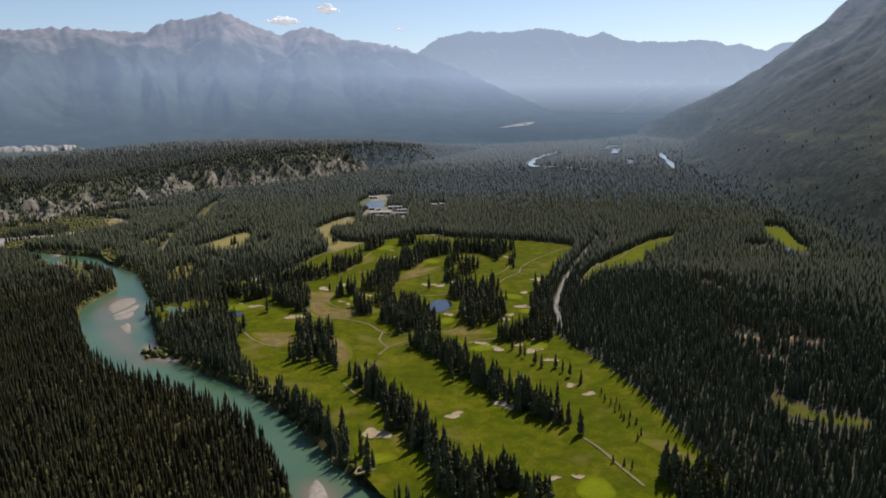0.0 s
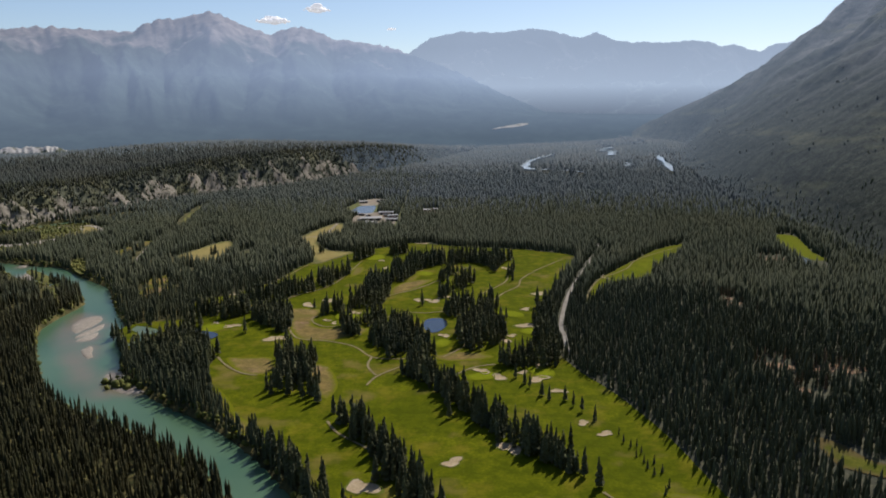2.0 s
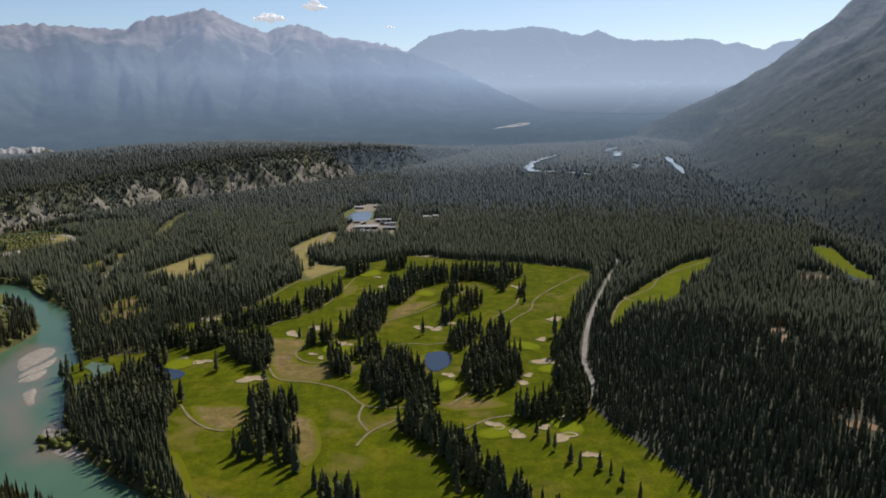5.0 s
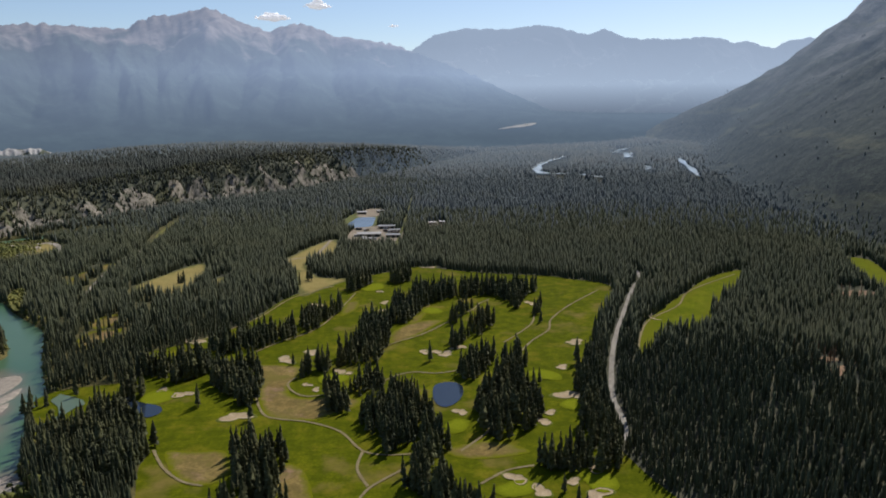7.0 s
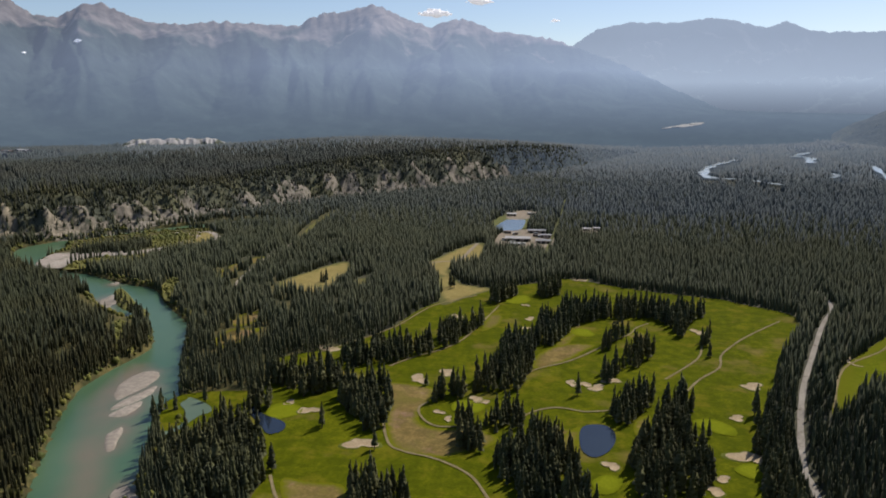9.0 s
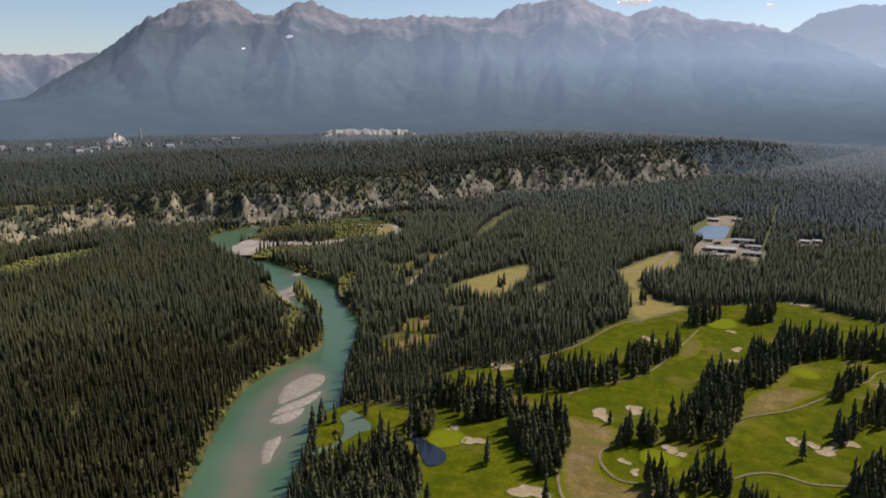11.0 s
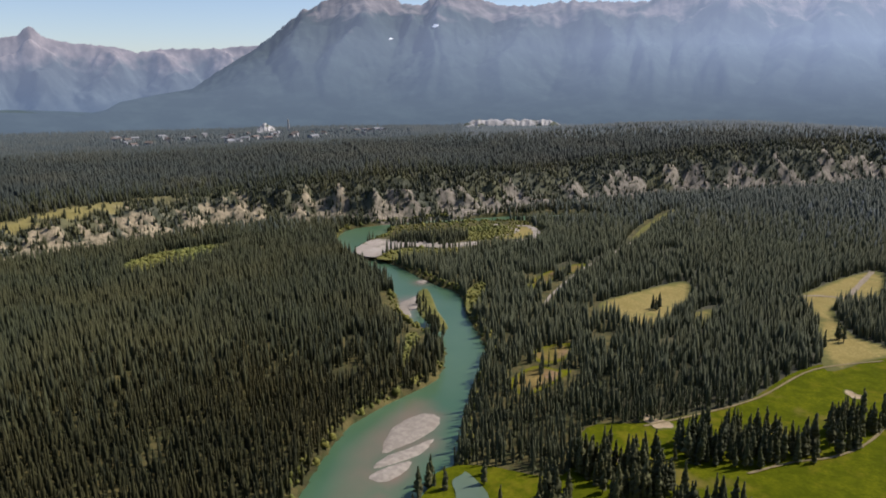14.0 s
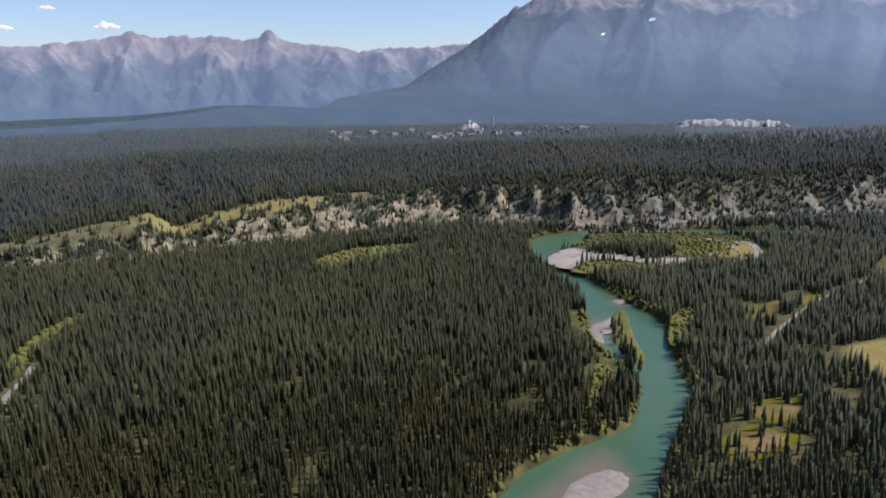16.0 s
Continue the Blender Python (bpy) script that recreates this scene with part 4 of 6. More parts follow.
BUNKERS_SOUTH = [(4, 266, 3.7), (45, 272, 2.1), (55, 273, 2.1), (-34, 280, 3.4), (-32, 314, 5.9), (5, 334, 3.9), (31, 347, 5.3), (77, 360, 3.0), (69, 372, 2.8), (64, 412, 3.4), (56, 430, 4.9), (34, 433, 4.1), (48, 440, 2.9), (25, 443, 4.2), (61, 451, 4.4), (44, 498, 3.9), (69, 498, 3.0), (-108, 507, 6.1), (49, 508, 3.0), (4, 510, 3.5), (70, 513, 2.8), (64, 530, 6.9), (-145, 536, 4.5), (-74, 541, 2.4)]
BUNKERS_NORTH = [(-158, 543, 2.9), (-80, 548, 2.5), (-60, 565, 2.9), (-64, 568, 3.7), (66, 572, 3.5), (-171, 581, 3.7), (-100, 589, 5.5), (-2, 597, 4.4), (-16, 601, 3.4), (-9, 601, 3.7), (-87, 602, 4.7), (6, 609, 4.3), (82, 617, 5.4), (-168, 626, 6.2), (145, 665, 7.9), (-49, 696, 3.1), (66, 712, 4.7), (-101, 713, 4.2), (-49, 718, 3.6), (-55, 753, 2.9), (-15, 844, 5.4)]
for i, (x, y, r) in enumerate(BUNKERS_SOUTH + BUNKERS_NORTH):
    bunker(x, y, r, 50 + i)

drape("pond", curve_loop([(-10, 540), (-7, 548), (1, 550), (6, 544), (6, 532), (2, 521), (-4, 516), (-9, 523)], 5), M_POND, 0.45, "dark blue golf course pond", "water", "structure", 6)
drape("west_pond", curve_loop([(-174, 529), (-173, 535), (-165, 527), (-152, 521), (-148, 513), (-153, 507), (-161, 515)], 5), M_POND, 0.45, "dark pond beside a putting green", "water", "structure", 6)
RIVER_LAWN = curve_loop([(-203, 494), (-215, 514), (-216, 529), (-217, 540), (-205, 541), (-193, 533), (-184, 515), (-178, 500), (-185, 492), (-192, 487), (-199, 488)], 5)
drape("river_lawn", RIVER_LAWN, M_ROUGH, 0.16, "green grassy spit between the inlet and the river", "grass", "structure", 5)
drape("inlet", curve_loop([(-212, 529), (-212, 535), (-211, 538), (-197, 531), (-192, 524), (-195, 519), (-196, 511), (-196, 504), (-199, 496), (-201, 492), (-205, 495), (-200, 502), (-199, 511), (-205, 522)], 5), M_INLET, 0.4, "shallow murky inlet by the river", "water", "structure", 6)
drape("far_pond", curve_loop([(324, 695), (339, 702), (338, 679), (321, 658), (317, 669)], 5), M_BASIN, 0.5, "pale reflecting pond among conifers", "water", "structure", 6)


def ribbon(name, points, width, material, lift, label, category, closed_level=None):
    """A strip of even width along a smooth line on the ground."""
    line = curve_loop(points, 6, False)
    t = np.gradient(line, axis=0)
    t /= np.linalg.norm(t, axis=1)[:, None] + 1e-9
    side = np.stack([-t[:, 1], t[:, 0]], 1)
    w = width * (1 + 0.12 * np.sin(np.arange(len(line)) * 1.7))[:, None] / 2
    cols = [line - side * w, line, line + side * w]
    xs, ys = np.stack([c[:, 0] for c in cols], 0), np.stack([c[:, 1] for c in cols], 0)
    zs = relief(xs, ys) + lift
    return tagged(sheet(name, xs, ys, zs, material), label, category, kind="structure")


PATHS = [[(-41, 469), (-42, 453), (-36, 438)]]
PATHS.append([(-112, 568), (-105, 535), (-96, 511), (-87, 504), (-71, 500), (-54, 489), (-42, 470), (-31, 465), (-15, 466)])
PATHS.append([(-136, 472), (-126, 456), (-114, 444), (-104, 440)])
PATHS.append([(3, 468), (15, 485), (18, 495)])
PATHS.append([(10, 439), (22, 450), (34, 454)])
PATHS.append([(36, 618), (58, 656), (64, 681)])
PATHS.append([(39, 586), (54, 620), (69, 644), (75, 670), (95, 705), (125, 744)])
PATHS.append([(-171, 619), (-154, 648), (-138, 682), (-124, 737), (-96, 774)])
PATHS.append([(115, 588), (138, 650), (172, 687), (195, 727), (249, 772)])
PATHS.append([(-55, 377), (-49, 365), (-38, 353), (-30, 345), (-21, 334)])
PATHS.append([(64, 308), (69, 298), (74, 282), (80, 265)])
PATHS.append([(-40, 423), (-35, 437), (-22, 452)])
PATHS.append([(-122, 605), (-110, 625), (-97, 641), (-88, 663), (-82, 698), (-77, 733), (-75, 748)])
PATHS.append([(-44, 585), (-42, 607), (-35, 620), (-21, 633), (-10, 648), (2, 668), (10, 683), (20, 697), (25, 712), (34, 725)])
PATHS.append([(-38, 552), (-32, 560), (-25, 565), (-18, 566), (-8, 564), (4, 568)])
PATHS.append([(-88, 559), (-91, 551), (-87, 540), (-78, 532), (-66, 534), (-60, 534), (-56, 522), (-58, 517)])
for i, pts in enumerate(PATHS):
    ribbon("cart_path", pts, 1.3, M_PATH, 0.38 + 0.006 * i, "narrow pale gravel cart path", "path")
ROAD = [(103, 245), (114, 262), (121, 278), (121, 303), (113, 337), (81, 436), (80, 474), (84, 505), (85, 526), (95, 571), (109, 620), (128, 674), (151, 737), (170, 782), (172, 827)]
TRACK = [(-133, 897), (-132, 934), (-130, 991)]
CROSS_TRACK = [(-163, 880), (-146, 892), (-118, 895)]
CHAN = [(-334, 986), (-352, 1070), (-364, 1177)]
LANE = [(-53, 943), (-49, 1183), (-49, 1387)]
ribbon("road", ROAD[6:], 3.0, M_ROAD, 0.4, "pale grey country road through the conifers", "road")
ribbon("dirt_track", TRACK, 4.0, M_YARD, 0.4, "pale dirt track across the dry field", "path")
ribbon("dirt_track", CROSS_TRACK, 3.0, M_YARD, 0.43, "pale dirt track across the dry field", "path")
ribbon("grassy_ride", LANE, 3.4, M_RIDE, 0.4, "straight grassy ride cut through the forest", "path")
OLD_CHANNEL = [(-448, 884), (-436, 887), (-430, 903), (-423, 916), (-419, 945)]
BEND_RIM = [(-464, 982), (-453, 988), (-430, 965), (-418, 939)]
BACKWATER = [(-473, 381), (-488, 387), (-503, 395), (-523, 402)]
ribbon("backwater", BACKWATER, 3.6, M_GRAVEL, 0.42, "pale gravel bed of a small side stream", "gravel")
FOREST_TRACK = [(-296, 740), (-299, 752), (-307, 778), (-315, 816), (-322, 850), (-325, 885), (-326, 920), (-332, 981)]
ribbon("gravel_rim", [(-450, 915), (-448, 938), (-451, 960), (-466, 971), (-489, 974)], 6.0, M_GRAVEL, 0.42, "curved pale gravel rim of the river meadow", "gravel")
ribbon("gravel_rim", BEND_RIM, 7.0, M_GRAVEL, 0.46, "curved pale gravel rim of the river meadow", "gravel")
ribbon("old_channel", OLD_CHANNEL, 7.0, M_GRAVEL, 0.3, "dry gravel side channel of the river", "gravel")
ribbon("forest_track", FOREST_TRACK, 2.4, M_GRAVEL, 0.3, "pale gravel track through open forest", "path")
ribbon("stream_bed", CHAN, 6.0, M_SCRUBLAND, 0.3, "pale yellow-green grassy stream bed in the forest", "grass")
def reach_strip(points, width):
    """The outline of a river reach of uneven width along a line."""
    line = curve_loop(points, 6, False)
    t = np.gradient(line, axis=0)
    t /= np.linalg.norm(t, axis=1)[:, None] + 1e-9
    side = np.stack([-t[:, 1], t[:, 0]], 1)
    w = width * (0.75 + 0.3 * np.sin(np.arange(len(line)) * 0.9 + points[0][0]))[:, None] / 2
    w[0], w[-1] = 2.0, 2.0
    return np.concatenate([line - side * w, (line + side * w)[::-1]])


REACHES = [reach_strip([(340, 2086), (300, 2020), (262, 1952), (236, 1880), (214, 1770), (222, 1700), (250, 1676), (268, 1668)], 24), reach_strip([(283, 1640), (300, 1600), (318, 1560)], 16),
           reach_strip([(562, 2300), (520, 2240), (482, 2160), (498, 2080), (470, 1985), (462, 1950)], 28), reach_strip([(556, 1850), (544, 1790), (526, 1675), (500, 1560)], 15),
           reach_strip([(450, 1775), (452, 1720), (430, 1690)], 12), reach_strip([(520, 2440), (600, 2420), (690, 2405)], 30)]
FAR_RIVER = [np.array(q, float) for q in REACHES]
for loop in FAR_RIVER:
    drape("far_river", loop, M_FAR_WATER_SHEEN, 4.0, "bright reach of the distant river", "water", "structure", 30)


SLASH = [(177, 402, 6), (201, 398, 8), (172, 370, 5), (213, 394, 6), (200, 538, 7), (199, 518, 7), (304, 696, 14)]
for x, y, r in SLASH:
    drape("cut_clearing", blob(x, y, r, int(x), 0.35), M_SLASH, 0.3, "clearing of reddish-brown cut brush in the forest", "ground", "structure", 6)

# ---- trees ----
VIEW_LINE = [(0, 0), (-7, 170), (-15, 240), (-90, 363)]      # the camera's track over the ground


def crown_template(sides, tiers, slim, seed, base=0.05, droop=0.5, taper=0.85, cut=0.5):
    """A conifer crown of unit height as one skin: tiers of ragged boughs that step in towards the tip."""
    rnd = random.Random(seed)
    rings = []
    for k in range(tiers):
        z0 = base + (1 - base) * (k / tiers) ** 0.95
        z1 = base + (1 - base) * ((k + 1) / tiers) ** 0.95
        r = (1 - k / tiers) ** taper
        if k == 0:
            r *= 0.7
        rings.append((z0, r))
        rings.append((z0 + (z1 - z0) * droop, r * cut))
    verts = []
    for j, (z, r) in enumerate(rings):
        for i in range(sides):
            a = 2 * math.pi * (i + 0.5 * (j // 2 % 2)) / sides + rnd.uniform(-0.25, 0.25)
            k = r * slim * rnd.uniform(0.68, 1.25)
            verts.append((k * math.cos(a), k * math.sin(a), z + rnd.uniform(-0.028, 0.02)))
    verts.append((rnd.uniform(-0.01, 0.01), rnd.uniform(-0.01, 0.01), 1.0))
    faces = []
    for j in range(len(rings) - 1):
        for i in range(sides):
            a, b, c, d = j * sides + i, j * sides + (i + 1) % sides, (j + 1) * sides + (i + 1) % sides, (j + 1) * sides + i
            faces += [(a, b, c), (a, c, d)]
    j = (len(rings) - 1) * sides
    faces += [(j + i, j + (i + 1) % sides, len(verts) - 1) for i in range(sides)]
    return np.array(verts), np.array(faces)


def cone_template(sides, slim, seed):
    rnd = random.Random(seed)
    verts = [(slim * rnd.uniform(0.75, 1.2) * math.cos(2 * math.pi * i / sides), slim * rnd.uniform(0.75, 1.2) * math.sin(2 * math.pi * i / sides), 0.02) for i in range(sides)]
    verts += [(slim * 0.62 * rnd.uniform(0.7, 1.3) * math.cos(2 * math.pi * (i + 0.5) / sides), slim * 0.62 * rnd.uniform(0.7, 1.3) * math.sin(2 * math.pi * (i + 0.5) / sides), 0.45) for i in range(sides)] + [(0, 0, 1)]
    faces = [(i, (i + 1) % sides, sides + i) for i in range(sides)] + [((i + 1) % sides, sides + (i + 1) % sides, sides + i) for i in range(sides)] + [(sides + i, sides + (i + 1) % sides, 2 * sides) for i in range(sides)]
    return np.array(verts), np.array(faces)


def tip_template(seed):
    rnd = random.Random(seed)
    verts = [(0.27 * rnd.uniform(0.8, 1.3) * math.cos(1.57 * i), 0.27 * rnd.uniform(0.8, 1.3) * math.sin(1.57 * i), 0) for i in range(4)] + [(0, 0, 1)]
    return np.array(verts), np.array([(0, 1, 4), (1, 2, 4), (2, 3, 4), (3, 0, 4)])


SPRUCE_NEAR = [crown_template(4, 3, 0.118, s, 0.04, 0.45, 0.8, 0.52) for s in range(10)]


def shrub_template(seed):
    rnd = random.Random(seed)
    verts = [(r * rnd.uniform(0.75, 1.25) * math.cos(1.2566 * (i + 0.5 * j)), r * rnd.uniform(0.75, 1.25) * math.sin(1.2566 * (i + 0.5 * j)), z * rnd.uniform(0.85, 1.15)) for j, (r, z) in enumerate(((0.55, 0.0), (0.62, 0.4), (0.36, 0.82))) for i in range(5)] + [(0, 0, 1)]
    faces = [t for j in range(2) for i in range(5) for t in ((j * 5 + i, j * 5 + (i + 1) % 5, j * 5 + 5 + (i + 1) % 5), (j * 5 + i, j * 5 + 5 + (i + 1) % 5, j * 5 + 5 + i))] + [(10 + i, 10 + (i + 1) % 5, 15) for i in range(5)]
    return np.array(verts), np.array(faces)


SHRUBS = [shrub_template(s + 100) for s in range(6)]
SPRUCE_MID = [cone_template(4, 0.112, s + 20) for s in range(8)]
SPRUCE_FAR = [cone_template(4, 0.19, s + 40) for s in range(6)]
SPRUCE_TIP = [tip_template(s + 60) for s in range(5)]


def pine_template(seed):
    """A valley pine: a bare lower trunk under a full, uneven crown that narrows late."""
    rnd = random.Random(seed)
    base, wide, sides, tiers = rnd.uniform(0.10, 0.22), rnd.uniform(0.135, 0.19), 6, 7
    verts, faces = [], []
    for k in range(tiers):
        u = k / tiers
        z0, z1 = base + (1 - base) * u, base + (1 - base) * (k + 1) / tiers
        r = wide * (0.8 + 0.45 * u) * (1 - u) ** 1.02 * rnd.uniform(0.9, 1.1)
        ox, oy = rnd.uniform(-0.02, 0.02), rnd.uniform(-0.02, 0.02)
        for j, (z, q) in enumerate(((z0, 1.04), (z0 + 0.45 * (z1 - z0), 0.84), (z0 + 0.92 * (z1 - z0), 0.66))):
            for i in range(sides):
                a = 2 * math.pi * (i + 0.5 * (k % 2)) / sides + rnd.uniform(-0.3, 0.3)
                w = r * q * rnd.uniform(0.68, 1.3)
                verts.append((ox + w * math.cos(a), oy + w * math.sin(a), z + rnd.uniform(-0.03, 0.022)))
    rings = 3 * tiers
    verts.append((0, 0, 1.0))
    for j in range(rings - 1):
        for i in range(sides):
            a, b, c, d = j * sides + i, j * sides + (i + 1) % sides, (j + 1) * sides + (i + 1) % sides, (j + 1) * sides + i
            faces += [(a, b, c), (a, c, d)]
    j = (rings - 1) * sides
    faces += [(j + i, j + (i + 1) % sides, len(verts) - 1) for i in range(sides)]
    return np.array(verts), np.array(faces)


def trunk_template(seed):
    rnd = random.Random(seed)
    bend = rnd.uniform(-0.01, 0.01)
    verts = [(r * math.cos(2.0944 * i) + x, r * math.sin(2.0944 * i), z) for r, x, z in ((0.021, 0, -0.02), (0.013, bend, 0.5)) for i in range(3)]
    return np.array(verts), np.array([t for i in range(3) for t in ((i, (i + 1) % 3, 3 + (i + 1) % 3), (i, 3 + (i + 1) % 3, 3 + i))])


PINE_NEAR = [pine_template(s + 80) for s in range(14)]
TRUNKS = [trunk_template(s) for s in range(4)]
rng = np.random.default_rng(7)


def plant(name, x, y, h, templates, material, label, z=None, fat=None):
    """A stand of trees as one object: a copy of one of the shapes at each place."""
    z = ground_height(x, y) if z is None else z
    pick, turn = rng.integers(0, len(templates), len(x)), rng.uniform(0, 6.28, len(x))
    fat = rng.uniform(0.8, 1.25, len(x)) if fat is None else fat
    lean = rng.normal(0, 0.02, (2, len(x)))
    all_v, all_f, start = [], [], 0
    for k, (v, f) in enumerate(templates):
        at = np.where(pick == k)[0]
        if not len(at):
            continue
        c, s = np.cos(turn[at])[:, None], np.sin(turn[at])[:, None]
        hh, ff = h[at][:, None], (h * fat)[at][:, None]
        up = v[None, :, 2] * hh
        vx = (v[None, :, 0] * c - v[None, :, 1] * s) * ff + x[at][:, None] + up * lean[0][at][:, None]
        vy = (v[None, :, 0] * s + v[None, :, 1] * c) * ff + y[at][:, None] + up * lean[1][at][:, None]
        vz = up + z[at][:, None] - 0.3
        all_v.append(np.stack([vx, vy, vz], -1).reshape(-1, 3))
        all_f.append((f[None] + (np.arange(len(at)) * len(v))[:, None, None] + start).reshape(-1, 3))
        start += len(at) * len(v)
    return tagged(array_mesh(name, np.concatenate(all_v), np.concatenate(all_f), material), label, "forest", kind="stuff")


YARD = curve_loop([(-112, 989), (-112, 1064), (-84, 1092), (-54, 1055), (-47, 1030), (-49, 992), (-72, 974), (-106, 980)], 4)
NORTH_YARD = curve_loop([(-122, 1202), (-108, 1248), (-85, 1239), (-86, 1185), (-106, 1163), (-119, 1175)], 4)
BASIN = curve_loop([(-124, 1097), (-122, 1131), (-117, 1160), (-105, 1164), (-93, 1162), (-91, 1120), (-92, 1088), (-102, 1078), (-113, 1074)], 4)
BASIN_BANK = curve_loop([(-135, 1121), (-131, 1172), (-122, 1212), (-110, 1210), (-93, 1182), (-85, 1156), (-86, 1105), (-89, 1082), (-115, 1072), (-124, 1088)], 4)
SHED_LOT = curve_loop([(-22, 1099), (-15, 1118), (2, 1118), (2, 1070), (-12, 1062), (-20, 1069)], 4)
YARD_FRONT = YARD + np.array([2.0, -14.0])
CLEARINGS = [(-648, 682, 14), (-636, 723, 12), (-340, 811, 11), (-337, 857, 10), (-304, 775, 9), (-249, 640, 8), (-246, 672, 9), (-227, 652, 7), (-261, 756, 9), (-238, 714, 8), (-323, 580, 9), (-352, 622, 8), (-328, 641, 9), (175, 399, 9), (200, 384, 8), (174, 362, 8), (200, 538, 8), (199, 518, 8), (310, 699, 14), (-290, 955, 12), (-244, 809, 8), (-322, 798, 9)]


def free_of_trees(x, y):
    """True where the forest has room: not in water, on grass, on roads or in the yards."""
    ok = bank_depth(x, y) < -0.8
    for loop in (YARD_FRONT, GOLF, RFAIR, FARGREEN, RMEAD, MEADOW, NUB, SPIT, PENINSULA, POINT_BAR, YARD, NORTH_YARD, BASIN, BASIN_BANK, SHED_LOT):
        ok &= ~inside(x, y, loop)
    for line, w in ((ROAD[6:8], 1.6), (ROAD[7:], 2.8), (TRACK, 6), (LANE, 2.2), (CHAN, 8), (OLD_CHANNEL, 6), (BEND_RIM, 5), (BACKWATER, 5), (FOREST_TRACK, 4.2)):
        ok &= np.abs(seg_dist(x, y, curve_loop(line, 4, False))[0]) > w
    for loop in GAPS:                       # a few pines stand in the dry openings
        ok &= ~inside(x, y, loop) | (wobble(x, y, 3.5, 5.0) > 0.25)
    for loop in SCRUBS + [BEND, RIVER_LAWN]:
        ok &= ~inside(x, y, loop)
    for k in (8, 20), (15, 40):             # trees left out on the camera's side so the far lawn and its pond show
        ok &= ~inside(x + k[0], y + k[1], FARGREEN)
    ok &= ~inside(x + 4.5, y + 8.55, RMEAD)     # trees left out towards the camera so the glade shows
    # room kept free towards the camera so the cut clearings show
    for cx, cy, r in SLASH[:4]:
        ok &= np.hypot(x - cx + 4, (y - cy + 9) * 0.55) > (r - 0.5) * (1 + 0.4 * wobble(x, y, 6, cx))
    d, s = seg_dist(x, y, WEST_BANK[14:17])
    ok &= (np.abs(d) > 13) | (s <= 0) | (s >= 1)
    brow = dry_silt(x, y)[1]
    ok &= (brow < 0.3) | (wobble(x, y, 4, 3.0) > 0.45)
    for cx, cy, r in CLEARINGS:
        ok &= np.hypot(x - cx, (y - cy) * 0.7) > r * (1 + 0.4 * wobble(x, y, 9, cx))
    return ok


def in_camera_view(x, y):
    """The ground the camera looks over, as wedges from five points of its path."""
    seen = np.zeros(len(x), bool)
    for (ex, ey), left, right in (((0, 0), 35, -35), ((-7, 170), 34, -35), ((-15, 240), 57, -12), ((-41, 295), 64, -5), ((-90, 363), 90, 20)):
        way = np.degrees(np.arctan2(ex - x, y - ey))
        seen |= (way < left) & (way > right)
    return seen & (y > 130)


def forest_points(near, far, gap):
    """Uneven places for trees between two distances from the camera's track, by the gap between them."""
    lo, hi = -far - 100, far + 100
    xs, ys = np.meshgrid(np.arange(lo, 1500, gap), np.arange(130, far + 420, gap))
    x, y = xs.ravel() + rng.uniform(-0.48, 0.48, xs.size) * gap, ys.ravel() + rng.uniform(-0.48, 0.48, xs.size) * gap
    d = np.abs(seg_dist(x, y, VIEW_LINE)[0])
    d = d * rng.uniform(0.83, 1.17, len(d))
    ok = (d >= near) & (d < far) & in_camera_view(x, y) & (y > 130)
    x, y = x[ok], y[ok]
    ok = free_of_trees(x, y)
    x, y = x[ok], y[ok]
    d, s = seg_dist(x, y, BLUFF)
    face = (d > 0) & (d < 80) & (s < 0.945)
    bare = bare_cover(x, y)
    thin = 1.0 - 0.9 * bare
    m = -seg_dist(x, y, FOOT)[0]
    thin = np.where(m > 10, thin * np.clip(1.0 - m / 70, 0, 1), thin)
    thin = np.where(face, thin * 1.0, thin)
    glade = wobble(x, y, 26, 9.0) + 0.6 * wobble(x, y, 8, 2.0)
    thin = np.where((glade > 0.78) & ~face, 0.25, thin)
    open_wood = np.exp(-(((x + 275) / 75) ** 2)) * sstep(540, 600, y) * (1 - sstep(860, 960, y)) + np.exp(-(((x + 400) / 70) ** 2 + ((y - 820) / 60) ** 2))
    open_wood = open_wood * (seg_dist(x, y, EAST_BANK)[0] < 0)
    thin = np.where(open_wood > 0.3, thin * (0.5 + 0.5 * (wobble(x, y, 13, 4.0) > -0.05)), thin)
    away = np.hypot(x + 41, y - 295)
    side = np.degrees(np.arctan2(-(x + 41), y - 295))
    thin = np.where((away > 1740) & (away < 2180) & (side > 40) & (side < 63), thin * 0.3, thin)
    ok = rng.uniform(0, 1, len(x)) < thin
    x, y, size = x[ok], y[ok], np.where(face[ok], 0.62, np.where(m[ok] > 30, 0.55, 1.0))
    keep = np.ones(len(x), bool)
    for loop in FAR_RIVER:                  # trees shrunk towards the camera so the distant river shows
        keep &= ~inside(x, y, loop)
        for k in (1.015, 1.03, 1.045, 1.06, 1.075):
            size = np.where(inside(x * k, y * k, loop), 0.3, size)
    return x[keep], y[keep], size[keep]


